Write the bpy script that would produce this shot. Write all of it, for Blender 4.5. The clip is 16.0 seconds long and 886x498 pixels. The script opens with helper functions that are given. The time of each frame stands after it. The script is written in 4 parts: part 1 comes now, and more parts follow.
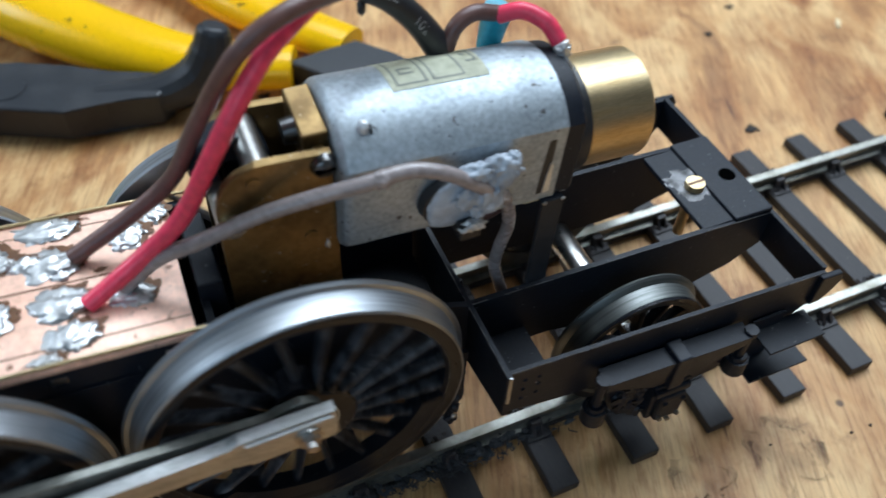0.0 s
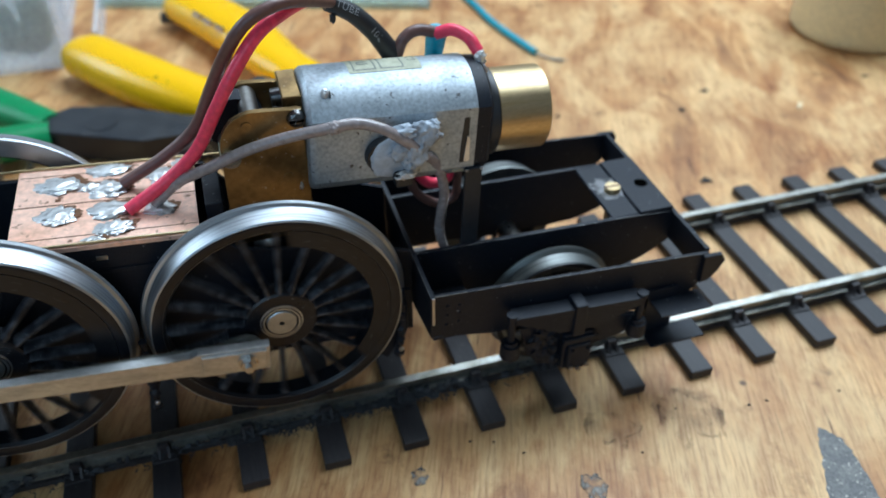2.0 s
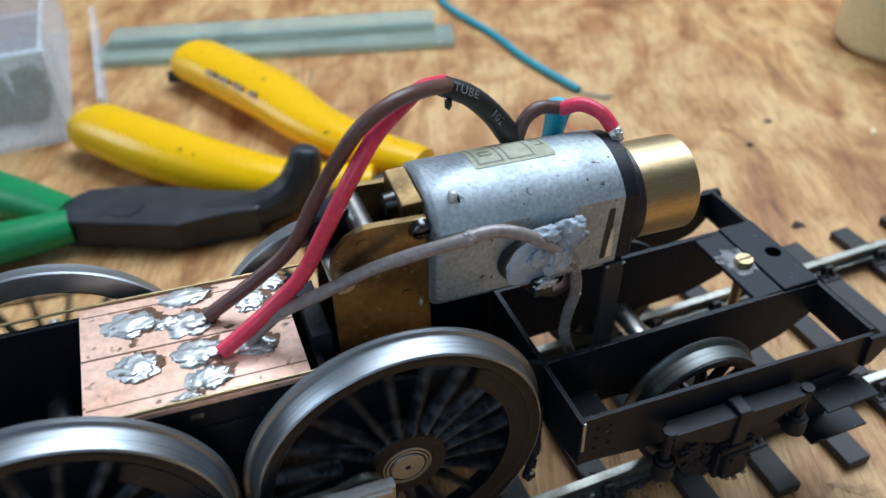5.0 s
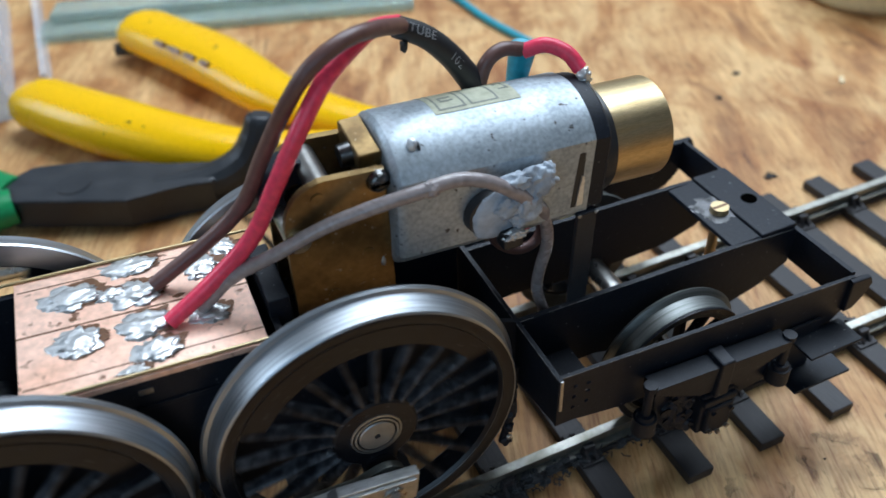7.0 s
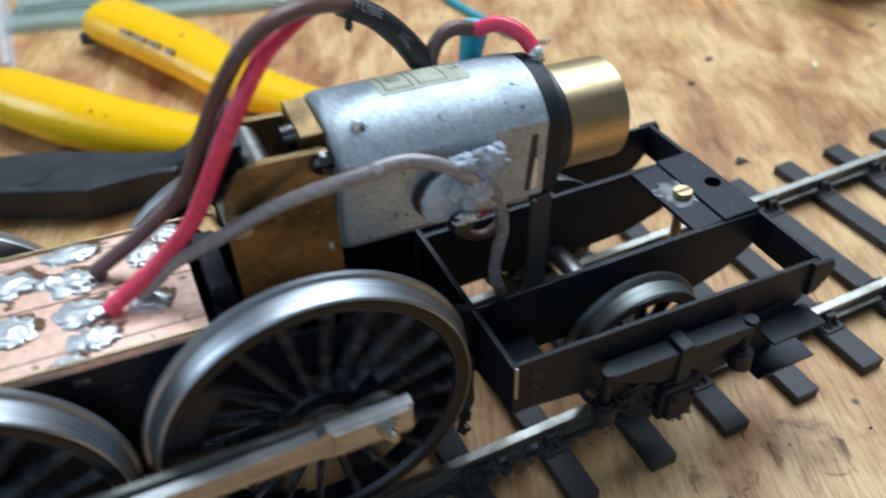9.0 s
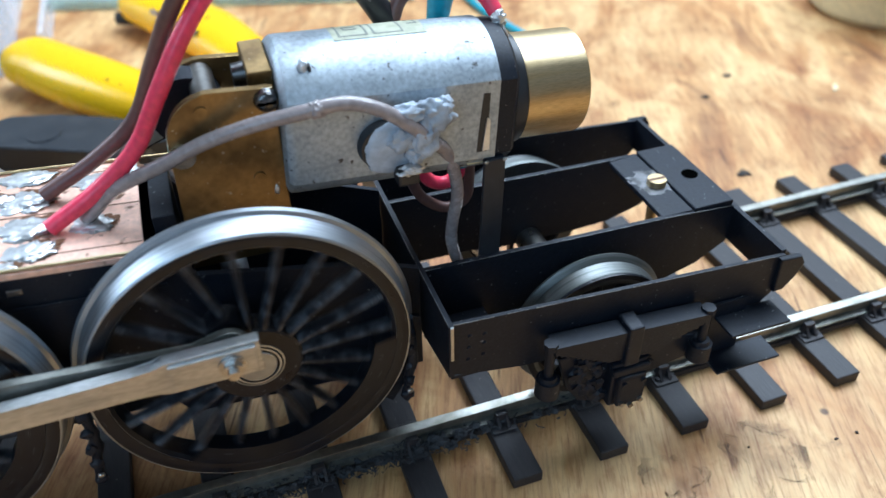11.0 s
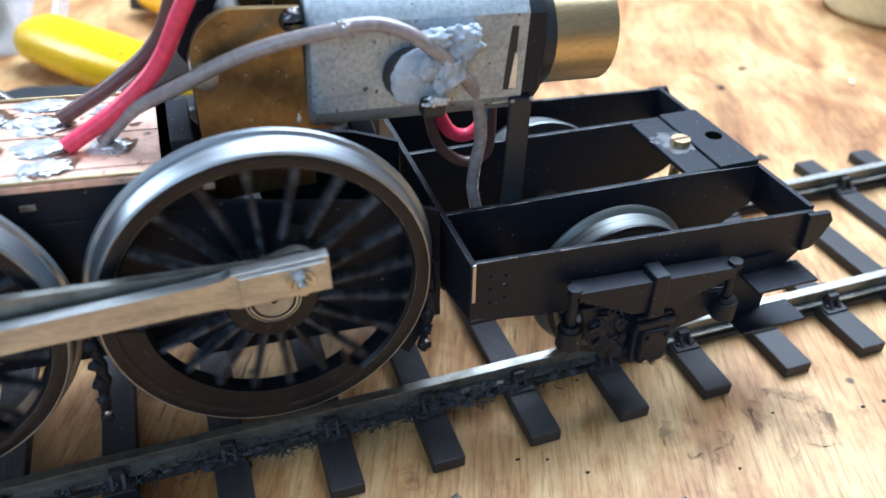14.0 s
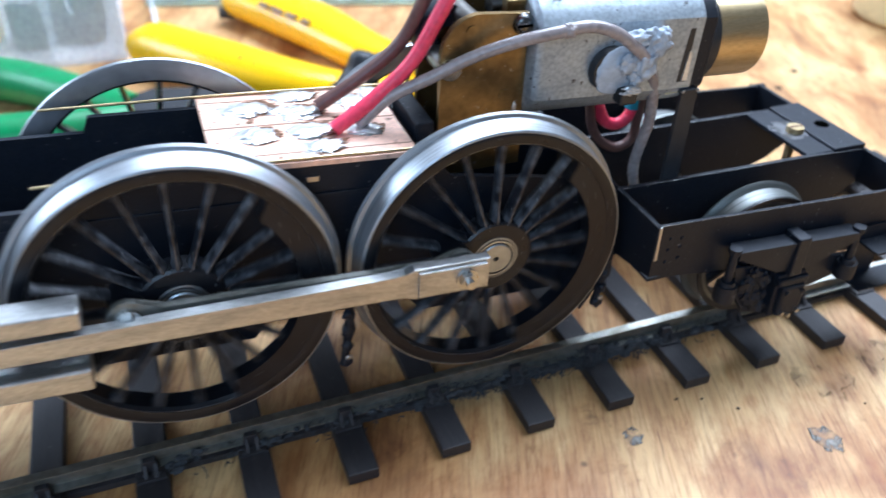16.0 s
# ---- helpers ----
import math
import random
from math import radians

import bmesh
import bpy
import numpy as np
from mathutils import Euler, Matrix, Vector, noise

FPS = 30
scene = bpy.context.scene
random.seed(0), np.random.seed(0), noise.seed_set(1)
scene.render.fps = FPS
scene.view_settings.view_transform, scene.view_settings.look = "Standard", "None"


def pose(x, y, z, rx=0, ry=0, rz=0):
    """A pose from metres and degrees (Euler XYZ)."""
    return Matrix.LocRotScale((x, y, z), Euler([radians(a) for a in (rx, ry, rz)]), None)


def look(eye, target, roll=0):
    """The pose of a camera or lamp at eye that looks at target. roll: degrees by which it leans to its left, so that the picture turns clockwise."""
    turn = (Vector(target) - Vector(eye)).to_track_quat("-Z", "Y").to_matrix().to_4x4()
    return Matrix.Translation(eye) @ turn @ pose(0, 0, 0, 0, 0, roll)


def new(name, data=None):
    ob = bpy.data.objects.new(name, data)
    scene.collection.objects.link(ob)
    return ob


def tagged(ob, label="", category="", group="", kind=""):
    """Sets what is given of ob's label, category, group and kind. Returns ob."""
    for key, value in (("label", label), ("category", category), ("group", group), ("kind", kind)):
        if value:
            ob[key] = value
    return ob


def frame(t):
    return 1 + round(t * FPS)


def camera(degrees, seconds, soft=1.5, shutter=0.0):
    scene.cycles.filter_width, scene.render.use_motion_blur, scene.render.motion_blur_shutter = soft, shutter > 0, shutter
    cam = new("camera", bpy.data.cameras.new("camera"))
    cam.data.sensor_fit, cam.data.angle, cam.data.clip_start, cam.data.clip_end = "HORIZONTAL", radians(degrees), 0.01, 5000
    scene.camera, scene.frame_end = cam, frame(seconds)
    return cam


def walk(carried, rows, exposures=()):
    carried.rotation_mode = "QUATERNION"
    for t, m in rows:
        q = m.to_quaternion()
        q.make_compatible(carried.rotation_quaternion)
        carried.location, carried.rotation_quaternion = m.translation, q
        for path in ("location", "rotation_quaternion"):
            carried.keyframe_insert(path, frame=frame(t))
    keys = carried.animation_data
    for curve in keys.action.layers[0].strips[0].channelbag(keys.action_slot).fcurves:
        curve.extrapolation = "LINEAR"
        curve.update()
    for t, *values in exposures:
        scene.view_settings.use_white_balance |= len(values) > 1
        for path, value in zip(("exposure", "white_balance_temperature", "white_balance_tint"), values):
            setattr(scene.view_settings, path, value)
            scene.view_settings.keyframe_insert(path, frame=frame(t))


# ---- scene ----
cam = camera(57.9, 16.0, shutter=0.5)
cam.data.dof.use_dof, cam.data.dof.focus_distance, cam.data.dof.aperture_fstop = True, 0.122, 21.0
PATH = [
    (0.0, (-0.03185, -0.07378, 0.12859), (-0.00395, -0.01418, 0.05329), 2.70),
    (0.5, (-0.02136, -0.09565, 0.13256), (-0.00041, -0.02706, 0.06287), -0.20),
    (1.0, (-0.01868, -0.10990, 0.13756), (0.00007, -0.03682, 0.07193), -1.20),
    (1.5, (-0.02481, -0.11607, 0.13590), (-0.00466, -0.04297, 0.07070), -0.70),
    (2.0, (-0.02695, -0.12543, 0.13292), (-0.00419, -0.05171, 0.06930), 0.20),
    (2.5, (-0.03146, -0.12000, 0.13284), (-0.00791, -0.04540, 0.07054), -0.10),
    (3.0, (-0.04055, -0.11012, 0.13114), (-0.01675, -0.03548, 0.06900), -0.20),
    (3.5, (-0.03927, -0.10475, 0.13104), (-0.01568, -0.03062, 0.06821), -0.40),
    (4.0, (-0.04087, -0.10080, 0.13139), (-0.01663, -0.02612, 0.06946), -1.00),
    (4.2, (-0.04221, -0.09848, 0.13181), (-0.01776, -0.02397, 0.06975), -1.20),
    (6.3, (-0.04287, -0.08591, 0.13134), (-0.01411, -0.01440, 0.06763), -3.30),
    (6.5, (-0.04283, -0.08650, 0.12903), (-0.01418, -0.01544, 0.06477), -3.00),
    (7.0, (-0.04068, -0.08795, 0.12440), (-0.01197, -0.01723, 0.05978), -3.10),
    (7.5, (-0.03860, -0.08896, 0.12426), (-0.00950, -0.01871, 0.05931), -3.10),
    (8.0, (-0.04379, -0.08629, 0.12463), (-0.01449, -0.01594, 0.05988), -3.20),
    (8.5, (-0.04423, -0.08472, 0.12846), (-0.01482, -0.01411, 0.06405), -3.50),
    (9.0, (-0.03519, -0.08901, 0.12144), (-0.00560, -0.01928, 0.05616), -3.00),
    (9.5, (-0.02613, -0.09614, 0.11747), (0.00256, -0.02542, 0.05285), -3.10),
    (9.7, (-0.02379, -0.09533, 0.11851), (0.00311, -0.02599, 0.05167), -2.90),
    (11.8, (-0.02671, -0.10326, 0.10779), (-0.00140, -0.02732, 0.04786), -0.60),
    (12.0, (-0.02832, -0.10211, 0.10698), (-0.00287, -0.02631, 0.04693), -0.50),
    (12.5, (-0.02332, -0.10508, 0.10647), (0.00217, -0.02935, 0.04634), -0.40),
    (13.0, (-0.02730, -0.10463, 0.10374), (-0.00165, -0.02862, 0.04403), -0.00),
    (13.5, (-0.02829, -0.10419, 0.10213), (-0.00249, -0.02795, 0.04279), 0.20),
    (14.0, (-0.02930, -0.10480, 0.10088), (-0.00345, -0.02855, 0.04158), 0.20),
    (14.5, (-0.03475, -0.10507, 0.09673), (-0.00865, -0.02891, 0.03742), 0.30),
    (15.0, (-0.03917, -0.10588, 0.10182), (-0.01287, -0.02958, 0.04277), 0.30),
    (15.5, (-0.05084, -0.10736, 0.10524), (-0.02408, -0.03119, 0.04623), 0.40),
    (16.0, (-0.06904, -0.11288, 0.10713), (-0.04015, -0.03690, 0.04889), 0.90),
]
walk(cam, [(t, look(eye, target, roll)) for t, eye, target, roll in PATH],
     exposures=[(0.0, -0.05, 6100, 8), (2.0, 0.05, 5850, 5), (4.0, -0.06, 6000, 8), (6.5, -0.22, 6050, 9), (7.5, 0.04, 6080, 9), (8.0, -0.06, 6080, 9), (8.5, -0.22, 6150, 10), (9.0, 0.02, 5950, 8), (9.5, 0.28, 5750, 6), (12.0, 0.58, 5700, 8), (13.5, 0.76, 5700, 9), (14.5, 0.98, 5650, 11), (16.0, 0.92, 5700, 12)])

# ---------------------------------------------------------------- light
world = bpy.data.worlds.new("room_air")
scene.world = world
world.use_nodes = True
world.node_tree.nodes["Background"].inputs[0].default_value = (0.75, 0.82, 0.9, 1)
world.node_tree.nodes["Background"].inputs[1].default_value = 0.005


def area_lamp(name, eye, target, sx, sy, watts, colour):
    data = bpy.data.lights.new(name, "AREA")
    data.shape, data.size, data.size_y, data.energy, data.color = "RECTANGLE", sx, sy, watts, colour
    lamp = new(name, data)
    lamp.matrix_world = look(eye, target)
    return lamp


area_lamp("ceiling_lamp", (0.34, 0.36, 0.86), (0.0, 0.0, 0.0), 0.95, 0.6, 16.8, (0.82, 0.91, 1.0))
area_lamp("side_window", (-0.80, 0.60, 0.50), (0.0, 0.0, 0.0), 0.35, 0.45, 4.2, (0.76, 0.88, 1.0))
# Added cool fill from the camera side; the south wall has no window.
area_lamp("front_fill", (-0.35, -0.76, 0.42), (0.0, 0.0, 0.0), 0.9, 0.6, 3.5, (0.56, 0.78, 1.0))

# ---------------------------------------------------------------- materials
MM = 0.001


def mat(name, base, rough=0.5, metal=0.0, spot=None, spot_scale=120.0, spot_amount=0.35, grain=900.0, grain_amount=0.15,
        bump=0.1, bump_scale=600.0, stretch=(1, 1, 1), edge=None, rough_var=0.12, coat=0.0, ior=1.5, transmission=0.0, island=0.0):
    m = bpy.data.materials.new(name)
    m.use_nodes = True
    nt = m.node_tree
    n, l = nt.nodes, nt.links
    b = n["Principled BSDF"]
    tc = n.new("ShaderNodeTexCoord")
    mp = n.new("ShaderNodeMapping")
    mp.inputs["Scale"].default_value = stretch
    l.new(tc.outputs["Object"], mp.inputs[0])

    def noise_node(scale, detail=4.0):
        t = n.new("ShaderNodeTexNoise")
        t.inputs["Scale"].default_value, t.inputs["Detail"].default_value = scale, detail
        l.new(mp.outputs[0], t.inputs["Vector"])
        return t

    big, fine = noise_node(spot_scale), noise_node(grain, 3.0)
    ramp = n.new("ShaderNodeMapRange")
    ramp.inputs[1].default_value, ramp.inputs[2].default_value = 0.42, 0.68
    l.new(big.outputs[0], ramp.inputs[0])
    amount = n.new("ShaderNodeMath")
    amount.operation = "MULTIPLY"
    amount.inputs[1].default_value = spot_amount
    l.new(ramp.outputs[0], amount.inputs[0])
    mix = n.new("ShaderNodeMix")
    mix.data_type = "RGBA"
    mix.inputs[6].default_value = (*base, 1)
    mix.inputs[7].default_value = (*(spot or [c * 0.6 for c in base]), 1)
    l.new(amount.outputs[0], mix.inputs[0])
    colour = mix.outputs[2]
    hsv = n.new("ShaderNodeHueSaturation")
    v = n.new("ShaderNodeMapRange")
    v.inputs[1].default_value, v.inputs[2].default_value = 0.3, 0.7
    v.inputs[3].default_value, v.inputs[4].default_value = 1 - grain_amount, 1 + grain_amount
    l.new(fine.outputs[0], v.inputs[0])
    l.new(v.outputs[0], hsv.inputs["Value"])
    l.new(colour, hsv.inputs["Color"])
    colour = hsv.outputs[0]
    if island:
        info = n.new("ShaderNodeObjectInfo")
        iv = n.new("ShaderNodeMapRange")
        iv.inputs[3].default_value, iv.inputs[4].default_value = 1 - island, 1 + island
        l.new(info.outputs["Random"], iv.inputs[0])
        h2 = n.new("ShaderNodeHueSaturation")
        l.new(iv.outputs[0], h2.inputs["Value"])
        l.new(colour, h2.inputs["Color"])
        colour = h2.outputs[0]
    if edge:
        geo = n.new("ShaderNodeNewGeometry")
        er = n.new("ShaderNodeMapRange")
        er.inputs[1].default_value, er.inputs[2].default_value = 0.58, 0.75
        l.new(geo.outputs["Pointiness"], er.inputs[0])
        em = n.new("ShaderNodeMath")
        em.operation = "MULTIPLY"
        l.new(er.outputs[0], em.inputs[0])
        l.new(ramp.outputs[0], em.inputs[1])
        mx = n.new("ShaderNodeMix")
        mx.data_type = "RGBA"
        mx.inputs[7].default_value = (*edge, 1)
        l.new(em.outputs[0], mx.inputs[0])
        l.new(colour, mx.inputs[6])
        colour = mx.outputs[2]
    l.new(colour, b.inputs["Base Color"])
    rr = n.new("ShaderNodeMapRange")
    rr.inputs[3].default_value, rr.inputs[4].default_value = max(0.02, rough - rough_var), min(1, rough + rough_var)
    l.new(big.outputs[0], rr.inputs[0])
    l.new(rr.outputs[0], b.inputs["Roughness"])
    b.inputs["Metallic"].default_value = metal
    b.inputs["IOR"].default_value = ior
    b.inputs["Coat Weight"].default_value = coat
    b.inputs["Transmission Weight"].default_value = transmission
    if bump:
        bn = noise_node(bump_scale, 5.0)
        bp = n.new("ShaderNodeBump")
        bp.inputs["Strength"].default_value, bp.inputs["Distance"].default_value = bump, 0.0003
        l.new(bn.outputs[0], bp.inputs["Height"])
        l.new(bp.outputs[0], b.inputs["Normal"])
    return m


def plywood():
    m = bpy.data.materials.new("worn_plywood")
    m.use_nodes = True
    nt = m.node_tree
    n, l = nt.nodes, nt.links
    b = n["Principled BSDF"]
    tc = n.new("ShaderNodeTexCoord")

    def mapped(scale, turn=0.0):
        mp = n.new("ShaderNodeMapping")
        mp.vector_type = "TEXTURE"
        mp.inputs["Scale"].default_value = [1 / k for k in scale]
        mp.inputs["Rotation"].default_value = (0, 0, radians(turn))
        l.new(tc.outputs["Object"], mp.inputs[0])
        return mp

    def tex(mp, scale, detail=6.0, rough=0.6, distortion=0.0):
        t = n.new("ShaderNodeTexNoise")
        t.inputs["Scale"].default_value, t.inputs["Detail"].default_value = scale, detail
        t.inputs["Roughness"].default_value, t.inputs["Distortion"].default_value = rough, distortion
        l.new(mp.outputs[0], t.inputs["Vector"])
        return t

    def ramp(source, stops):
        r = n.new("ShaderNodeValToRGB")
        while len(r.color_ramp.elements) < len(stops):
            r.color_ramp.elements.new(0.5)
        for e, (p, c) in zip(r.color_ramp.elements, stops):
            e.position, e.color = p, (*c, 1)
        l.new(source, r.inputs[0])
        return r

    def blend(kind, factor, a, c):
        x = n.new("ShaderNodeMix")
        x.data_type, x.blend_type = "RGBA", kind
        if isinstance(factor, float):
            x.inputs[0].default_value = factor
        else:
            l.new(factor, x.inputs[0])
        l.new(a, x.inputs[6])
        l.new(c, x.inputs[7])
        return x.outputs[2]

    grainmap = mapped((15.0, 1.0, 1.0), GRAIN_TURN)
    figure = tex(mapped((2.2, 1.0, 1.0), GRAIN_TURN), 13.0, 5.0, 0.55, 1.6)
    base = ramp(figure.outputs[0], [(0.30, (0.36, 0.170, 0.056)), (0.43, (0.53, 0.300, 0.118)), (0.55, (0.65, 0.420, 0.190)), (0.68, (0.58, 0.350, 0.146)), (0.80, (0.40, 0.210, 0.074))])
    pores = tex(grainmap, 85.0, 8.0, 0.72, 0.25)
    pore_c = ramp(pores.outputs[0], [(0.33, (0.56, 0.42, 0.30)), (0.51, (1, 1, 1)), (0.68, (1.10, 1.09, 1.07))])
    colour = blend("MULTIPLY", 0.95, base.outputs[0], pore_c.outputs[0])
    streak = tex(mapped((5.0, 1.0, 1.0), GRAIN_TURN), 30.0, 6.0, 0.62, 0.5)
    streak_c = ramp(streak.outputs[0], [(0.30, (0.66, 0.47, 0.29)), (0.48, (1, 1, 1)), (0.70, (1.10, 1.09, 1.06))])
    colour = blend("MULTIPLY", 0.75, colour, streak_c.outputs[0])
    blotch = tex(mapped((1, 1, 1), 35.0), 26.0, 5.0, 0.6, 1.0)
    blotch_c = ramp(blotch.outputs[0], [(0.33, (0.70, 0.50, 0.33)), (0.50, (1, 1, 1)), (0.68, (1.14, 1.13, 1.12))])
    colour = blend("MULTIPLY", 0.95, colour, blotch_c.outputs[0])
    stain = tex(mapped((2.6, 1.0, 1.0), GRAIN_TURN), 15.0, 7.0, 0.66, 0.9)
    stain_c = ramp(stain.outputs[0], [(0.32, (0.34, 0.20, 0.115)), (0.42, (0.76, 0.60, 0.45)), (0.51, (1, 1, 1))])
    colour = blend("MULTIPLY", 0.8, colour, stain_c.outputs[0])
    crack = tex(mapped((16.0, 1.0, 1.0), GRAIN_TURN), 34.0, 3.0, 0.5, 0.3)
    crack_c = ramp(crack.outputs[0], [(0.27, (0.22, 0.14, 0.09)), (0.315, (1, 1, 1))])
    colour = blend("MULTIPLY", 0.85, colour, crack_c.outputs[0])
    grime = tex(mapped((1, 1, 1)), 70.0, 7.0, 0.75)
    grime_c = ramp(grime.outputs[0], [(0.31, (0.30, 0.24, 0.19)), (0.40, (0.86, 0.80, 0.72)), (0.46, (1, 1, 1))])
    colour = blend("MULTIPLY", 0.8, colour, grime_c.outputs[0])
    dots = n.new("ShaderNodeTexVoronoi")
    dots.inputs["Scale"].default_value = 62.0
    l.new(tc.outputs["Object"], dots.inputs["Vector"])
    dots_c = ramp(dots.outputs["Distance"], [(0.03, (0.10, 0.07, 0.05)), (0.06, (1, 1, 1))])
    colour = blend("MULTIPLY", 0.85, colour, dots_c.outputs[0])
    l.new(colour, b.inputs["Base Color"])
    b.inputs["Roughness"].default_value = 0.52
    bp = n.new("ShaderNodeBump")
    bp.inputs["Strength"].default_value, bp.inputs["Distance"].default_value = 0.25, 0.0004
    l.new(pores.outputs[0], bp.inputs["Height"])
    l.new(bp.outputs[0], b.inputs["Normal"])
    return m


GRAIN_TURN = -21.0
WOOD = plywood()
SLEEPER = mat("dark_sleeper_plastic", (0.020, 0.0178, 0.0200), 0.55, spot=(0.05, 0.042, 0.04), spot_scale=160, island=0.18, bump=0.25, stretch=(6, 1, 6), bump_scale=300)
RAIL = mat("nickel_silver_rail", (0.40, 0.395, 0.355), 0.42, 1.0, spot=(0.20, 0.19, 0.15), spot_scale=160, spot_amount=0.7, bump=0.05)
RAIL_SIDE = mat("tarnished_rail_web", (0.25, 0.25, 0.225), 0.46, 0.8, spot=(0.09, 0.095, 0.08), spot_scale=200, spot_amount=0.8)
BLACK = mat("satin_black_paint", (0.0055, 0.0085, 0.0155), 0.50, 0.0, spot=(0.013, 0.015, 0.019), spot_scale=420, spot_amount=0.5, rough_var=0.07, ior=1.37, grain=2500, grain_amount=0.3, bump=0.12, bump_scale=1500)
# Wheel paint greyed so the spokes seem to catch light, plus some dust.
SPOKE = mat("lit_dusty_spoke", (0.010, 0.012, 0.017), 0.34, 0.0, spot=(0.085, 0.092, 0.105), spot_scale=650, spot_amount=0.9, bump=0.4, bump_scale=1500)
WHEEL_BLACK = mat("gloss_black_wheel", (0.005, 0.006, 0.009), 0.32, 0.0, ior=1.40, spot=(0.012, 0.014, 0.019), spot_scale=350, spot_amount=0.5, bump=0.12, bump_scale=1200)
TYRE = mat("turned_steel", (0.46, 0.49, 0.52), 0.43, 1.0, spot=(0.24, 0.26, 0.28), spot_scale=110, spot_amount=0.75, bump=0.06, bump_scale=160, stretch=(0.5, 22, 0.5))
DULL_TYRE = mat("tarnished_steel_tyre", (0.19, 0.20, 0.195), 0.50, 1.0, spot=(0.10, 0.11, 0.10), spot_scale=110, spot_amount=0.7, bump=0.05, bump_scale=160, stretch=(0.5, 22, 0.5))
STEEL = mat("bright_steel", (0.50, 0.49, 0.47), 0.30, 1.0, spot=(0.36, 0.34, 0.30), spot_scale=200, spot_amount=0.5, bump=0.05)
ROD = mat("nickel_silver_rod", (0.52, 0.53, 0.53), 0.46, 1.0, spot=(0.34, 0.34, 0.32), spot_scale=150, spot_amount=0.55, bump=0.10, bump_scale=700, stretch=(1, 4, 4))
ZINC = mat("galvanised_motor_can", (0.40, 0.45, 0.485), 0.47, 0.55, spot=(0.28, 0.315, 0.34), spot_scale=230, spot_amount=0.6, grain=1500, grain_amount=0.2, bump=0.14, bump_scale=700)
BRASS = mat("turned_brass", (0.58, 0.46, 0.27), 0.38, 1.0, spot=(0.45, 0.30, 0.12), spot_scale=90, spot_amount=0.5, bump=0.05, bump_scale=500, stretch=(1, 9, 9))
OLD_BRASS = mat("tarnished_brass", (0.30, 0.20, 0.085), 0.40, 0.9, spot=(0.075, 0.045, 0.02), spot_scale=150, spot_amount=0.75, bump=0.08)
COPPER = mat("copper_clad_board", (0.86, 0.56, 0.43), 0.40, 0.35, spot=(0.66, 0.33, 0.20), spot_scale=110, spot_amount=0.5, bump=0.06)
FLUX = mat("burnt_flux", (0.16, 0.075, 0.035), 0.4, 0.2, spot=(0.05, 0.025, 0.015), spot_scale=300)
SOLDER = mat("lumpy_solder", (0.74, 0.75, 0.75), 0.40, 0.75, spot=(0.40, 0.39, 0.37), spot_scale=420, spot_amount=0.55, bump=0.22, bump_scale=380)
RED = mat("red_wire_sleeve", (0.84, 0.055, 0.115), 0.36, spot=(0.74, 0.04, 0.09), bump=0.05)
BROWN = mat("brown_wire_sleeve", (0.125, 0.062, 0.052), 0.38, spot=(0.18, 0.10, 0.09), bump=0.05)
GREYWIRE = mat("grey_brown_wire_sleeve", (0.29, 0.245, 0.235), 0.26, coat=0.3, spot=(0.40, 0.35, 0.34), spot_scale=200, bump=0.08)
SHRINK = mat("black_heat_shrink", (0.016, 0.017, 0.019), 0.42, spot=(0.03, 0.03, 0.032), bump=0.15)
PRINT = mat("faded_grey_print", (0.26, 0.26, 0.26), 0.6, bump=0)
TEAL = mat("teal_wire_sleeve", (0.02, 0.30, 0.40), 0.4, spot=(0.03, 0.36, 0.46))
YELLOW = mat("yellow_dipped_plastic", (0.92, 0.52, 0.0003), 0.24, ior=1.36, spot=(0.82, 0.42, 0.001), spot_scale=45, spot_amount=0.3, grain_amount=0.04, bump=0.08, bump_scale=250)
GREEN = mat("green_dipped_plastic", (0.006, 0.23, 0.07), 0.38, spot=(0.008, 0.12, 0.035), spot_scale=90, bump=0.06)
DARK_STEEL = mat("dull_dark_steel", (0.13, 0.13, 0.13), 0.30, 1.0, spot=(0.05, 0.05, 0.05), spot_scale=400, bump=0.05)
# Grey of scraped paint, also used to draw highlights along plate edges.
WORN_LIT = mat("worn_lit_edge_grey", (0.16, 0.16, 0.165), 0.40, 0.6, spot=(0.03, 0.03, 0.03), spot_scale=500, spot_amount=0.9)
TOOL = mat("black_oxide_tool_steel", (0.015, 0.018, 0.023), 0.46, 0.0, spot=(0.036, 0.037, 0.040), spot_scale=140, bump=0.15)
EPOXY = mat("grey_epoxy_putty", (0.44, 0.49, 0.55), 0.42, spot=(0.22, 0.25, 0.29), spot_scale=330, spot_amount=0.7, bump=0.5, bump_scale=500)
LABEL = mat("yellowed_paper_label", (0.42, 0.42, 0.30), 0.6, spot=(0.34, 0.35, 0.28), spot_scale=200)
INK = mat("faded_ink", (0.20, 0.21, 0.18), 0.6)
DUST = mat("dark_swarf_fluff", (0.034, 0.037, 0.042), 0.8, spot=(0.07, 0.075, 0.08), spot_scale=900, spot_amount=0.6, bump=0.6, bump_scale=2500)
# Near-black that stands in for the shade inside a hole and a slot.
HOLE = mat("shadowed_hole", (0.001, 0.001, 0.001), 0.9, ior=1.02, bump=0)
TAPE = mat("cream_tape", (0.55, 0.52, 0.34), 0.5)
SPECK = mat("dark_dirt_speck", (0.03, 0.022, 0.016), 0.8)
PLASTER = mat("painted_wall", (0.17, 0.17, 0.17), 0.8, spot_scale=3, grain=60)
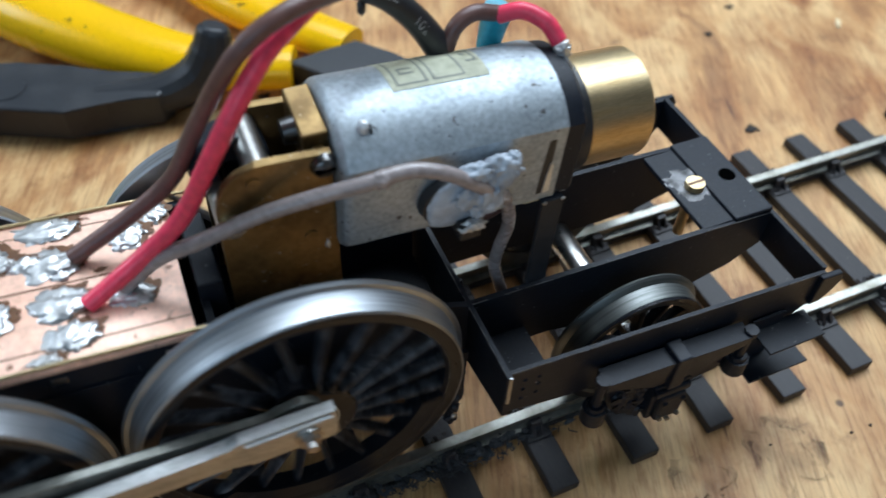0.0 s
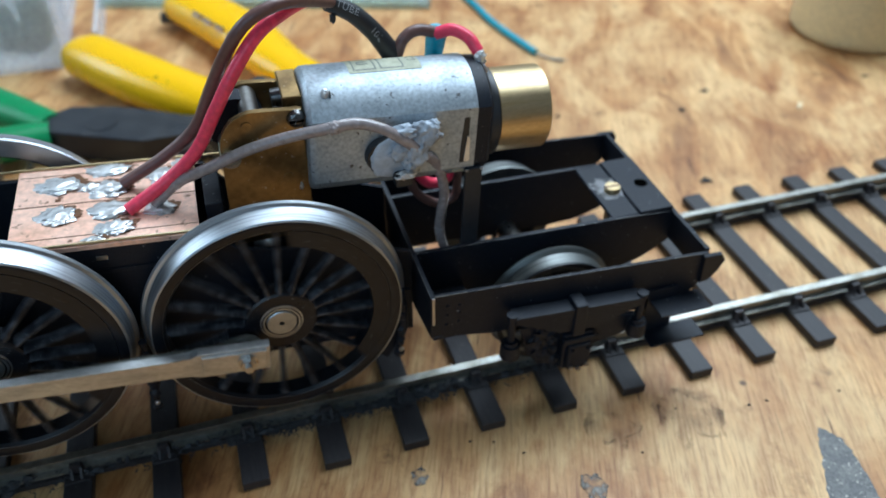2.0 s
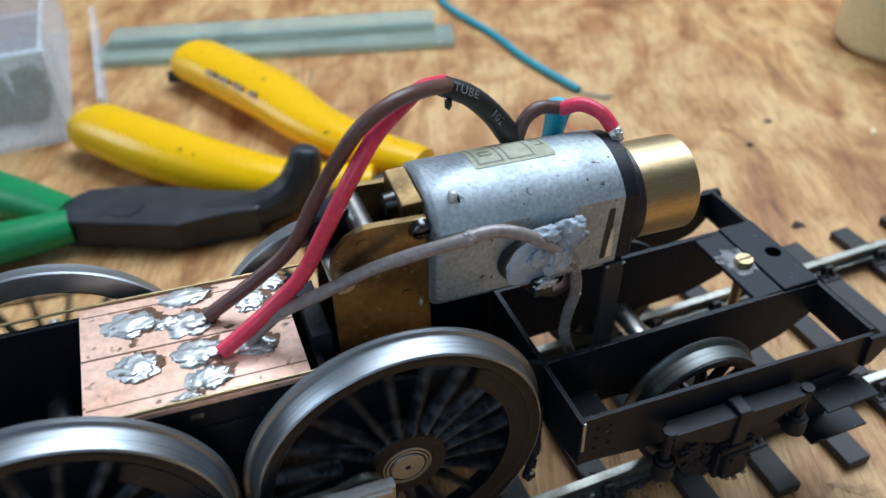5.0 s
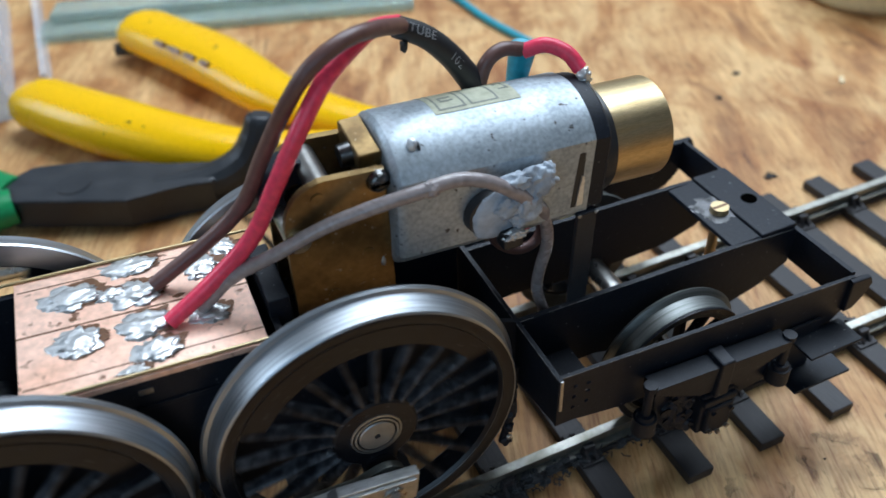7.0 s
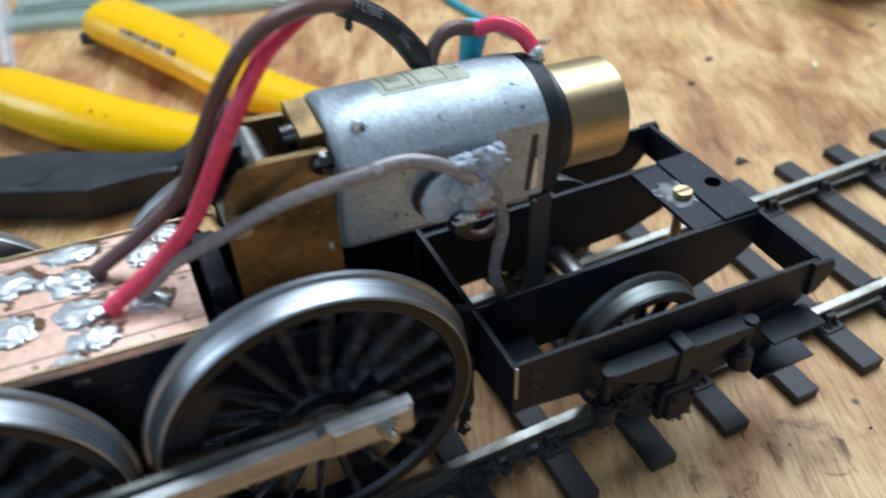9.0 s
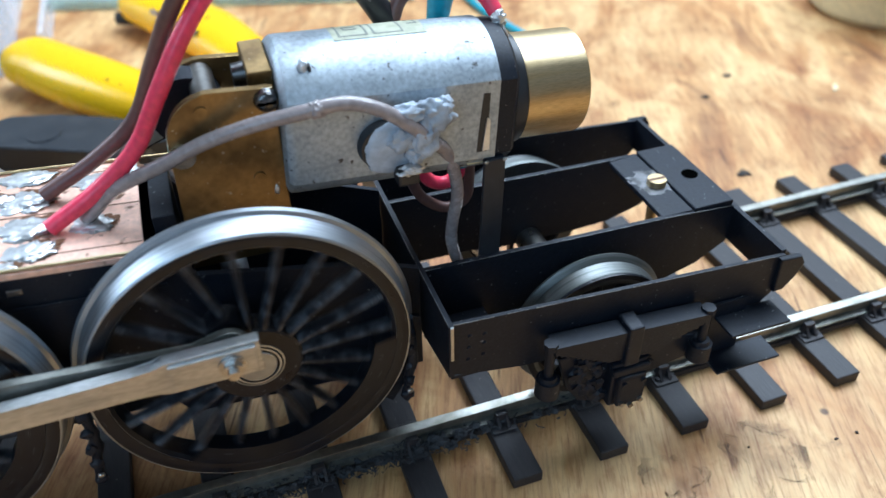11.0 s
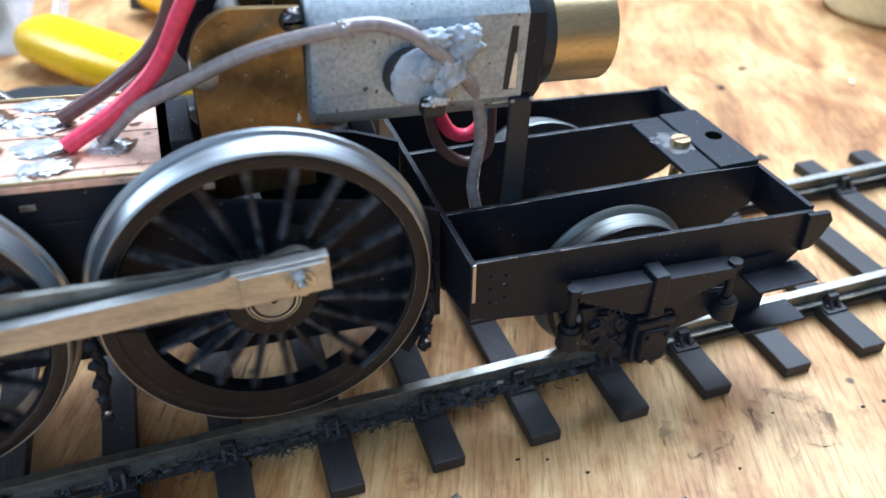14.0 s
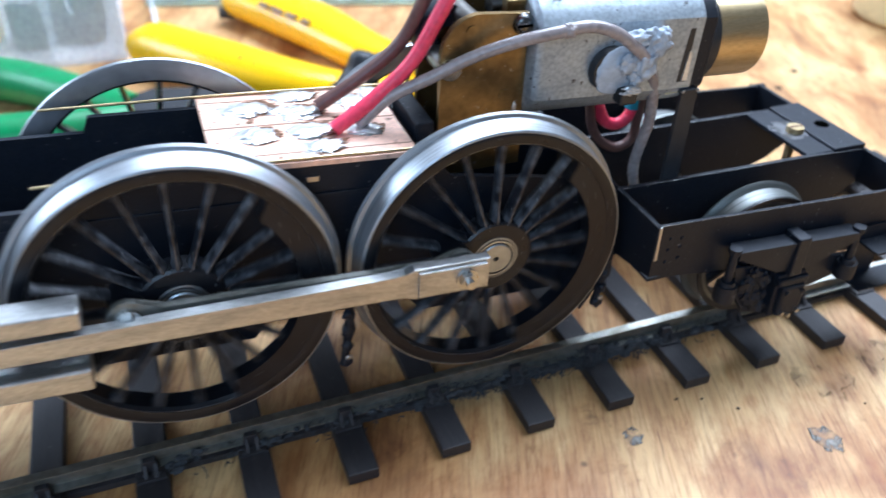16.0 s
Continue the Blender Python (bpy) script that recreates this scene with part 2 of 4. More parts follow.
CLEAR = mat("cloudy_clear_plastic", (0.88, 0.92, 0.97), 0.25, spot_scale=60, spot_amount=0.1, bump=0.03)
CLEAR.node_tree.nodes["Principled BSDF"].inputs["Alpha"].default_value = 0.36
GLASS = mat("green_edged_glass", (0.74, 0.90, 0.84), 0.08, spot_scale=60, spot_amount=0.1, transmission=0.75, bump=0.0)
AMBER = mat("cloudy_amber_jar", (0.80, 0.66, 0.38), 0.35, spot_scale=40, spot_amount=0.2, transmission=0.2, bump=0.03)
CHIP = mat("pale_wood_chip", (0.75, 0.6, 0.36), 0.7)
GREYPAINT = mat("spilt_grey_paint", (0.24, 0.235, 0.225), 0.85, spot=(0.36, 0.33, 0.28), spot_scale=420, spot_amount=0.7, ior=1.15, bump=0)

DARKPAINT = mat("scratched_dark_paint", (0.10, 0.097, 0.092), 0.55, spot=(0.21, 0.20, 0.18), spot_scale=260, spot_amount=0.8, grain=1800, grain_amount=0.4, bump=0.4, bump_scale=500)

SMUDGE = mat("greasy_grey_smudge", (0.10, 0.085, 0.075), 0.7, spot=(0.16, 0.12, 0.09), spot_scale=300, ior=1.2, bump=0)


# ---------------------------------------------------------------- mesh helpers (millimetres)
def speckled(m, scale, low, high, colour):
    """Fine flecks of dust, chips or rust over a finished material."""
    nt = m.node_tree
    n, l = nt.nodes, nt.links
    b = n["Principled BSDF"]
    old = b.inputs["Base Color"].links[0].from_socket
    tc = n.new("ShaderNodeTexCoord")
    t = n.new("ShaderNodeTexNoise")
    t.inputs["Scale"].default_value, t.inputs["Detail"].default_value = scale, 2.0
    l.new(tc.outputs["Object"], t.inputs["Vector"])
    r = n.new("ShaderNodeMapRange")
    r.inputs[1].default_value, r.inputs[2].default_value = low, high
    l.new(t.outputs[0], r.inputs[0])
    x = n.new("ShaderNodeMix")
    x.data_type = "RGBA"
    x.inputs[7].default_value = (*colour, 1)
    l.new(r.outputs[0], x.inputs[0])
    l.new(old, x.inputs[6])
    l.new(x.outputs[2], b.inputs["Base Color"])


speckled(DARKPAINT, 900.0, 0.62, 0.70, (0.45, 0.42, 0.36))
speckled(BLACK, 1500.0, 0.71, 0.76, (0.16, 0.16, 0.165))
speckled(WHEEL_BLACK, 1500.0, 0.69, 0.75, (0.14, 0.145, 0.15))
speckled(SPOKE, 1500.0, 0.68, 0.75, (0.18, 0.19, 0.20))
speckled(ZINC, 900.0, 0.68, 0.73, (0.09, 0.085, 0.08))
speckled(SLEEPER, 1300.0, 0.70, 0.76, (0.13, 0.12, 0.11))
speckled(YELLOW, 300.0, 0.70, 0.76, (0.20, 0.11, 0.02))
speckled(OLD_BRASS, 1100.0, 0.69, 0.74, (0.42, 0.38, 0.30))
speckled(COPPER, 500.0, 0.66, 0.74, (0.22, 0.11, 0.07))



def patchy(m, scale, low, high, most):
    """Lets the surface below show through a smeared patch."""
    gp = m.node_tree
    smear = gp.nodes.new("ShaderNodeTexNoise")
    smear.inputs["Scale"].default_value, smear.inputs["Detail"].default_value = scale, 7.0
    cover = gp.nodes.new("ShaderNodeMapRange")
    cover.inputs[1].default_value, cover.inputs[2].default_value, cover.inputs[4].default_value = low, high, most
    where = gp.nodes.new("ShaderNodeTexCoord")
    gp.links.new(where.outputs["Object"], smear.inputs["Vector"])
    gp.links.new(smear.outputs[0], cover.inputs[0])
    gp.links.new(cover.outputs[0], gp.nodes["Principled BSDF"].inputs["Alpha"])


patchy(GREYPAINT, 420.0, 0.40, 0.66, 1.0)
patchy(SMUDGE, 200.0, 0.44, 0.80, 0.36)


def part(name, bm, material, parent=None, label="", smooth=None):
    me = bpy.data.meshes.new(name)
    bmesh.ops.recalc_face_normals(bm, faces=bm.faces)
    for v in bm.verts:
        v.co *= MM
    bm.to_mesh(me)
    bm.free()
    me.materials.append(material)
    if smooth:
        for p in me.polygons:
            p.use_smooth = True
        me.set_sharp_from_angle(angle=radians(smooth))
    ob = new(name, me)
    if parent is not None:
        ob.parent = parent
    if label:
        ob["label"] = label
    return ob


def base(name, x=0.0, y=0.0, z=0.0):
    e = new(name)
    e.empty_display_size = 0.01
    e.location = (x * MM, y * MM, z * MM)
    return e


def box(bm, lo, hi, bevel=0.0, m=None):
    c = [(a + b) / 2 for a, b in zip(lo, hi)]
    s = [abs(b - a) for a, b in zip(lo, hi)]
    made = bmesh.ops.create_cube(bm, size=1, matrix=(m or Matrix()) @ Matrix.Translation(c) @ Matrix.Diagonal((*s, 1)))["verts"]
    if bevel:
        edges = list({e for v in made for e in v.link_edges})
        bmesh.ops.bevel(bm, geom=edges, offset=bevel, segments=2, profile=0.5, affect="EDGES")
    return bm


def boxed(lo, hi, bevel=0.0, m=None):
    return box(bmesh.new(), lo, hi, bevel, m)


def rod(bm, a, b, r, r2=None, seg=20):
    a, b = Vector(a), Vector(b)
    d = b - a
    m = Matrix.Translation((a + b) / 2) @ d.to_track_quat("Z", "Y").to_matrix().to_4x4()
    bmesh.ops.create_cone(bm, cap_ends=True, segments=seg, radius1=r, radius2=r if r2 is None else r2, depth=d.length, matrix=m)
    return bm


def lathe(bm, profile, seg=96, m=None):
    """Closed profile of (radius, y) turned about the y axis."""
    m = m or Matrix()
    rings = []
    for i in range(seg):
        a = 2 * math.pi * i / seg
        rings.append([bm.verts.new(m @ Vector((r * math.cos(a), y, r * math.sin(a)))) for r, y in profile])
    k = len(profile)
    for i in range(seg):
        p, q = rings[i], rings[(i + 1) % seg]
        for j in range(k):
            bm.faces.new((p[j], p[(j + 1) % k], q[(j + 1) % k], q[j]))
    return bm


def prism(bm, outline, y0, y1, m=None, bevel=0.0):
    """An (x, z) outline drawn from y0 to y1."""
    m = m or Matrix()
    front = [bm.verts.new(m @ Vector((x, y0, z))) for x, z in outline]
    back = [bm.verts.new(m @ Vector((x, y1, z))) for x, z in outline]
    k = len(outline)
    caps = [bm.faces.new(front), bm.faces.new(back[::-1])]
    for i in range(k):
        bm.faces.new((front[i], back[i], back[(i + 1) % k], front[(i + 1) % k]))
    if bevel:
        edges = [e for f in caps for e in f.edges]
        bmesh.ops.bevel(bm, geom=edges, offset=bevel, segments=2, profile=0.5, affect="EDGES")
    return bm


def curve_points(points, steps=8):
    p = [Vector(q) for q in points]
    p = [2 * p[0] - p[1], *p, 2 * p[-1] - p[-2]]
    out = []
    for i in range(1, len(p) - 2):
        for s in range(steps):
            t = s / steps
            out.append(0.5 * (2 * p[i] + (p[i + 1] - p[i - 1]) * t + (2 * p[i - 1] - 5 * p[i] + 4 * p[i + 1] - p[i + 2]) * t * t
                              + (3 * p[i] - p[i - 1] - 3 * p[i + 1] + p[i + 2]) * t ** 3))
    return out + [p[-2]]


def sweep(bm, points, radius, seg=12, steps=8, flat=1.0, wobble=0.0):
    """A tube along a smooth curve; radius is a number or one for each given point; flat squashes it in height."""
    path = curve_points(points, steps)
    radii = radius if isinstance(radius, (list, tuple)) else [radius] * len(points)
    side = None
    rings = []
    for i, c in enumerate(path):
        d = (path[min(i + 1, len(path) - 1)] - path[max(i - 1, 0)]).normalized()
        if side is None:
            side = d.cross(Vector((0, 0, 1)))
            side = side.normalized() if side.length > 0.05 else d.orthogonal().normalized()
        side = (side - d * side.dot(d)).normalized()
        up = side.cross(d)
        f = i / steps
        k = min(int(f), len(radii) - 2)
        r = radii[k] + (radii[k + 1] - radii[k]) * min(1, f - k)
        r *= 1 + wobble * noise.noise(c * 0.7)
        rings.append([bm.verts.new(c + side * r * math.cos(a) + up * r * flat * math.sin(a)) for a in (2 * math.pi * s / seg for s in range(seg))])
    for p, q in zip(rings, rings[1:]):
        for s in range(seg):
            bm.faces.new((p[s], p[(s + 1) % seg], q[(s + 1) % seg], q[s]))
    bm.faces.new(rings[0][::-1])
    bm.faces.new(rings[-1])
    return bm


def blob(bm, centre, size, seed=0, rough=0.25, freq=0.9, level=4):
    made = bmesh.ops.create_icosphere(bm, subdivisions=level, radius=1.0)["verts"]
    c, off = Vector(centre), Vector((seed * 3.1, seed * 1.7, seed * 2.3))
    for v in made:
        d = v.co.copy()
        k = 1 + rough * noise.fractal(d * 2.0 * freq + off, 1.0, 2.0, 4)
        v.co = c + Vector((d.x * size[0], d.y * size[1], d.z * size[2])) * k
    return bm


def hexagon(bm, centre, r, y0, y1):
    x, z = centre
    return prism(bm, [(x + r * math.cos(math.pi / 3 * i + 0.2), z + r * math.sin(math.pi / 3 * i + 0.2)) for i in range(6)], y0, y1)


# ---------------------------------------------------------------- room and bench
def room():
    for name, lo, hi in (("wall_north", (-900, 720, -800), (1000, 780, 1250)), ("wall_south", (-900, -860, -800), (1000, -800, 1250)),
                         ("wall_west", (-960, -860, -800), (-900, 780, 1250)), ("wall_east", (1000, -860, -800), (1060, 780, 1250)),
                         ("floor", (-960, -860, -860), (1060, 780, -800)), ("ceiling", (-960, -860, 1250), (1060, 780, 1310))):
        tagged(part(name, boxed(lo, hi), PLASTER), "plain painted surface that closes the workshop", name.split("_")[0], kind="structure")
    bench = base("workbench", 0, 0, 0)
    part("benchtop", boxed((-520, -330, -18), (640, 700, 0), 1.0), WOOD, bench, "stained plywood board")
    for x in (-480, 600):
        for y in (-290, 660):
            part("leg", boxed((x - 25, y - 25, -800), (x + 25, y + 25, -18), 1.5), WOOD, bench)
    tagged(bench, "workbench with a stained and speckled plywood top", "workbench")


room()

# ---------------------------------------------------------------- track
SPACING, SL_W, SL_H, SL_Y0, SL_Y1, RAIL_Z = 16.0, 5.2, 2.3, -30.0, 28.7, 5.9


def prism_fin(bm, x, y0, y1, z0, z1):
    """A thin triangular rib in the y, z plane."""
    pts = ((y0, z0), (y1, z0), (y0, z1))
    a = [bm.verts.new((x - 0.25, y, z)) for y, z in pts]
    b = [bm.verts.new((x + 0.25, y, z)) for y, z in pts]
    bm.faces.new(a)
    bm.faces.new(b[::-1])
    for i in range(3):
        bm.faces.new((a[i], b[i], b[(i + 1) % 3], a[(i + 1) % 3]))


def track():
    tr = base("railway_track", 0, 0, 0)
    bm = boxed((-SL_W / 2, SL_Y0, 0), (SL_W / 2, SL_Y1, SL_H), 0.25)
    first = part("sleeper", bm, SLEEPER, tr)
    first_chairs = []
    for y, s in ((-16.7, 1), (16.9, -1)):
        bm = bmesh.new()
        box(bm, (-2.3, y - 3.9, SL_H - 0.1), (2.3, y + 3.9, SL_H + 0.45), 0.15)
        for e in (-1, 1):
            prism(bm, [(-1.5, SL_H + 0.4), (1.5, SL_H + 0.4), (1.0, SL_H + 2.75), (-1.0, SL_H + 2.75)], y + e * 1.5 - 0.55, y + e * 1.5 + 0.55, bevel=0.12)
            for q in (-0.85, 0.85):
                prism_fin(bm, q, y + e * 1.9, y + e * 3.5, SL_H + 0.4, SL_H + 2.3)
            for q in (-1.4, 1.4):
                rod(bm, (q, y + e * 2.5, SL_H + 0.4), (q, y + e * 2.5, SL_H + 0.95), 0.42, seg=8)
        first_chairs.append(part("chair", bm, SLEEPER, first))
    first.location.x = (-2.6 - 13 * SPACING) * MM
    for i in range(-12, 26):
        s = first.copy()
        scene.collection.objects.link(s)
        s.location.x = (i * SPACING - 2.6) * MM
        s.rotation_euler.z = radians(random.uniform(-0.5, 0.5))
        for c in first_chairs:
            k = c.copy()
            scene.collection.objects.link(k)
            k.parent = s
    for y in (-16.7, 16.9):
        strip = part("web_strip", boxed((0, y - 1.3, 0.25), (SPACING - SL_W, y + 1.3, 1.5), 0.1), SLEEPER, tr)
        strip.location.x = -13 * SPACING * MM
        for i in range(-12, 25):
            k = strip.copy()
            scene.collection.objects.link(k)
            k.location.x = i * SPACING * MM
        web = part("rail", prism_x([(-1.6, 2.85), (1.6, 2.85), (1.6, 3.2), (0.45, 3.5), (0.45, 4.4), (0.9, 4.7), (0.9, 5.85), (0.8, 5.88), (-0.8, 5.88), (-0.9, 5.85), (-0.9, 4.7), (-0.45, 4.4), (-0.45, 3.5), (-1.6, 3.2)], y, -215, 420), RAIL_SIDE, tr)
        part("running_surface", prism_x([(-0.84, 5.80), (0.84, 5.80), (0.80, 5.92), (-0.80, 5.92)], y, -215, 420), RAIL, web, "polished nickel silver rail head")
    tagged(tr, "flexible model railway track with black plastic sleepers and bright rails", "railway track")
    return tr


def prism_x(outline, y, x0, x1):
    bm = bmesh.new()
    a = [bm.verts.new((x0, y + p, z)) for p, z in outline]
    b = [bm.verts.new((x1, y + p, z)) for p, z in outline]
    bm.faces.new(a)
    bm.faces.new(b[::-1])
    k = len(outline)
    for i in range(k):
        bm.faces.new((a[i], a[(i + 1) % k], b[(i + 1) % k], b[i]))
    return bm


track()

# ---------------------------------------------------------------- locomotive chassis
HUB_Z, HUB_X, CRANK, WHEEL_Y, PITCH, BASE = 31.2, -24.3, 7.4, 14.5, 3.5, 48.0
TILTED = Matrix.Translation((HUB_X, 0, HUB_Z)) @ Matrix.Rotation(radians(PITCH), 4, "Y") @ Matrix.Translation((-HUB_X, 0, -HUB_Z))
HUB_X2, HUB_Z2 = (TILTED @ Vector((HUB_X - BASE, 0, HUB_Z))).xz
loco = base("model_locomotive", 0, 0, 0)
tagged(loco, "unfinished black model steam locomotive chassis with bare motor and wiring", "model locomotive")


def driving_wheel(name, x, side):
    """Axis y, back of the tyre at local y 0, face towards -y; the crank pin points along +x at rest."""
    w = part(name, lathe(bmesh.new(), [(20.2, -4.2), (22.15, -4.45), (22.4, -4.25), (22.75, -1.35), (22.95, -1.05), (23.5, -0.85), (23.75, -0.45), (23.6, -0.08), (23.2, 0), (20.2, 0)]), TYRE, loco, "turned steel tyre", 35)
    part("rim", lathe(bmesh.new(), [(19.75, -3.6), (20.3, -4.3), (21.7, -4.62), (22.0, -4.5), (22.0, -4.3), (20.6, -0.3), (19.75, -0.4)]), WHEEL_BLACK, w, "black rim", 35)
    for i in range(20):
        a = radians(12 + 18 * i)
        m = Matrix.Rotation(-a, 4, "Y")
        bm = bmesh.new()
        secs = []
        for r, hw, d in ((6.0, 0.95, 1.5), (7.6, 0.60, 1.35), (13, 0.50, 1.15), (18.6, 0.47, 1.0), (19.9, 0.75, 1.0)):
            secs.append([bm.verts.new(m @ Vector((r, -2.7 + d * y, hw * z))) for y, z in ((-1.0, -0.22), (-1.0, 0.22), (-0.6, 0.8), (0.1, 1.0), (0.9, 0.6), (0.9, -0.6), (0.1, -1.0), (-0.6, -0.8))])
        for p, q in zip(secs, secs[1:]):
            for k in range(8):
                bm.faces.new((p[k], p[(k + 1) % 8], q[(k + 1) % 8], q[k]))
        bm.faces.new(secs[0])
        bm.faces.new(secs[-1][::-1])
        part("spoke", bm, SPOKE, w, "dusty black spoke, greyed further to look lit", smooth=50)
    hub = lathe(bmesh.new(), [(2.6, -4.3), (6.1, -4.3), (6.5, -4.0), (6.7, -1.0), (2.6, -1.0)], 48)
    rod(hub, (CRANK, -4.7, 0), (CRANK, -1.2, 0), 2.6, 2.9, 28)
    prism(hub, [(2.0, -3.6), (CRANK, -2.5), (CRANK, 2.5), (2.0, 3.6)], -4.35, -1.3)
    part("hub", hub, WHEEL_BLACK, w, "black hub and crank boss", 35)
    ax = lathe(bmesh.new(), [(0.45, -4.75), (2.55, -4.75), (2.75, -4.6), (2.75, -2.0), (2.15, -2.0), (2.15, 14.5), (0.45, 14.5)], 40)
    lathe(ax, [(3.0, -4.2), (3.05, -4.6), (3.35, -4.6), (3.4, -4.2)], 40)
    lathe(ax, [(3.55, -4.2), (3.6, -4.5), (3.85, -4.45), (3.9, -4.2)], 40)
    part("axle", ax, TYRE, w, "bright steel axle end", 35)
    outline = []
    for i in range(33):
        a = radians(180 - 62 + 124 * i / 32)
        outline.append((20.2 * math.cos(a), 20.2 * math.sin(a)))
    for i in range(33):
        a = radians(180 + 59 - 118 * i / 32)
        outline.append((16.9 * math.cos(a), 16.9 * math.sin(a)))
    part("balance_weight", prism(bmesh.new(), outline, -4.35, -1.6), WHEEL_BLACK, w, "satin black balance weight")
    pin = bmesh.new()
    rod(pin, (CRANK, -8.3, 0), (CRANK, -4, 0), 1.0, seg=20)
    part("crank_pin", pin, STEEL, w, smooth=40)
    return w


def connecting_rod():
    """Origin at the crank pin, lying towards -x."""
    bm = bmesh.new()
    prism(bm, [(-80, -1.5), (-12, -1.95), (-9.5, -2.0), (-8.2, -2.7), (3.9, -2.7), (3.9, 2.7), (-8.2, 2.7), (-9.5, 2.0), (-12, 1.95), (-80, 1.5)], -24.0, -22.2, bevel=0.15)
    r = part("connecting_rod", bm, ROD, loco, "bright nickel silver connecting rod")
    bm = prism(bmesh.new(), [(-7.6, -2.2), (3.3, -2.2), (3.3, 2.2), (-7.6, 2.2)], -24.5, -23.9, bevel=0.12)
    part("big_end", bm, ROD, r)
    bm = bmesh.new()
    rod(bm, (0, -24.9, 0), (0, -24.3, 0), 1.75, seg=28)
    hexagon(bm, (0, 0), 1.35, -25.7, -24.8)
    rod(bm, (0, -26.6, 0), (0, -25.5, 0), 0.72, seg=16)
    part("nut", bm, STEEL, r, "small steel nut", 40)
    bm = bmesh.new()
    rod(bm, (-80, -24.4, 0), (-80, -21.8, 0), 2.6, seg=24)
    part("small_end", bm, ROD, r, smooth=40)
    return r


def coupling_rod():
    """Origin at the rear crank pin."""
    d = BASE
    outline = []
    for c, a0 in ((0.0, -130), (-d, 50)):
        outline += [(c + 2.9 * math.cos(radians(a0 + q)), 2.9 * math.sin(radians(a0 + q))) for q in range(0, 261, 20)]
        side = 1 if c == 0.0 else -1
        outline += [(c - side * 4.6, side * 1.25), (c - side * (d - 4.6), side * 1.25)]
    bm = prism(bmesh.new(), outline, -21.6, -20.4, bevel=0.12)
    r = part("coupling_rod", bm, RAIL_SIDE, loco, "grey steel coupling rod")
    bm = bmesh.new()
    rod(bm, (-d, -22.2, 0), (-d, -21.4, 0), 1.9, seg=28)
    hexagon(bm, (-d, 0), 1.4, -23.0, -22.1)
    rod(bm, (-d, -23.3, 0), (-d, -22.9, 0), 0.7, seg=16)
    part("nut", bm, STEEL, r, "small steel nut", 40)
    return r


wheels = [driving_wheel("driving_wheel", HUB_X, -1), driving_wheel("driving_wheel", HUB_X2, -1),
          driving_wheel("driving_wheel", HUB_X, 1), driving_wheel("driving_wheel", HUB_X2, 1)]
main_rod, side_rod = connecting_rod(), coupling_rod()


def crosshead():
    bm = bmesh.new()
    box(bm, (-4, -25.0, -3.2), (5, -21.2, 3.2), 0.4)
    c = part("crosshead", bm, ROD, loco, "steel crosshead between the slide bars", 40)
    return c


cross = crosshead()


def frames():
    """The main frames stand nose-up, as the whole chassis does."""
    top = 47.7

    def tilted(bm):
        bm.transform(TILTED)
        return bm
    for y in (-11.6, 10.6):
        outline = [(-150, 17), (-62, 17), (-60, 20), (-36, 20), (-34, 17), (2.75, 17), (1.55, 37), (-6, 39.5), (-30, 43), (-34, top), (-82, top), (-83, top - 2.6), (-150, top - 2.6)]
        sf = part("side_frame", tilted(prism(bmesh.new(), outline, y, y + 1.0)), BLACK, loco, "black painted side frame")
        part("frame_rib", tilted(boxed((-110, y - 0.35 if y < 0 else y + 1.0, 42.2), (-34, y if y < 0 else y + 1.35, 42.9), 0.1)), BLACK, sf)
        if y < 0:
            for x, z, r in ((-52, 45.3, 0.9), (-38.8, 45.2, 1.2), (-30.6, 45.6, 0.8)):
                part("bright_chip", tilted(boxed((x - r, y - 0.12, z - 0.45), (x + r, y + 0.1, z + 0.4), 0.05)), STEEL, sf, "bare metal chip in the paint")
        part("brake_bracket", prism(bmesh.new(), [(-4.2, 31), (0.6, 29), (0.2, 23), (-1.6, 17), (-4.6, 12), (-6.0, 13.5)], y * 1.27 - 0.4, y * 1.27 + 0.4), BLACK, loco, "black brake bracket")
        for x in (-48.4, -1.6):
            hg = bmesh.new()
            yy = y * 1.42
            sweep(hg, [(x, yy, 31), (x + 0.3, yy, 24), (x - 0.4, yy, 19), (x - 1.2, yy, 14.0)], [0.7, 1.0, 0.9, 0.7], 8, 4, wobble=0.5)
            for k in range(5):
                blob(hg, (x - 0.2 * k, yy - 0.7, 28 - 3.3 * k), (0.9, 0.6, 1.0), k + int(x), 0.6, level=2)
            part("brake_hanger", hg, BLACK, loco, "lumpy black brake hanger", 60)
            part("brake_pin", blob(bmesh.new(), (x - 0.6, yy - 1.0, 16.0), (0.5, 0.4, 0.5), 3, 0.3, level=2), STEEL, loco, "bright brake pin", 180)
    part("frame_spacer", tilted(boxed((-34.5, -10.6, 30), (-33.5, 10.6, 47))), BLACK, loco)
    part("motor_cradle", boxed((-33.4, -6.6, 36), (-30.4, 6.0, 50.5), 0.2), BLACK, loco, "black motor cradle")
    part("frame_spacer", tilted(boxed((-65, -10.6, 30), (-64, 10.6, 46))), BLACK, loco)
    # Added filler that keeps the gap below the motor as dark as shade.
    part("stretcher", boxed((-14.0, -10.5, 22.0), (1.9, 10.5, 22.8)), BLACK, loco, "black filler plate added to darken the gap under the motor")
    part("keeper_plate", tilted(boxed((-148, -10.6, 19), (-2, 10.6, 20))), BLACK, loco)
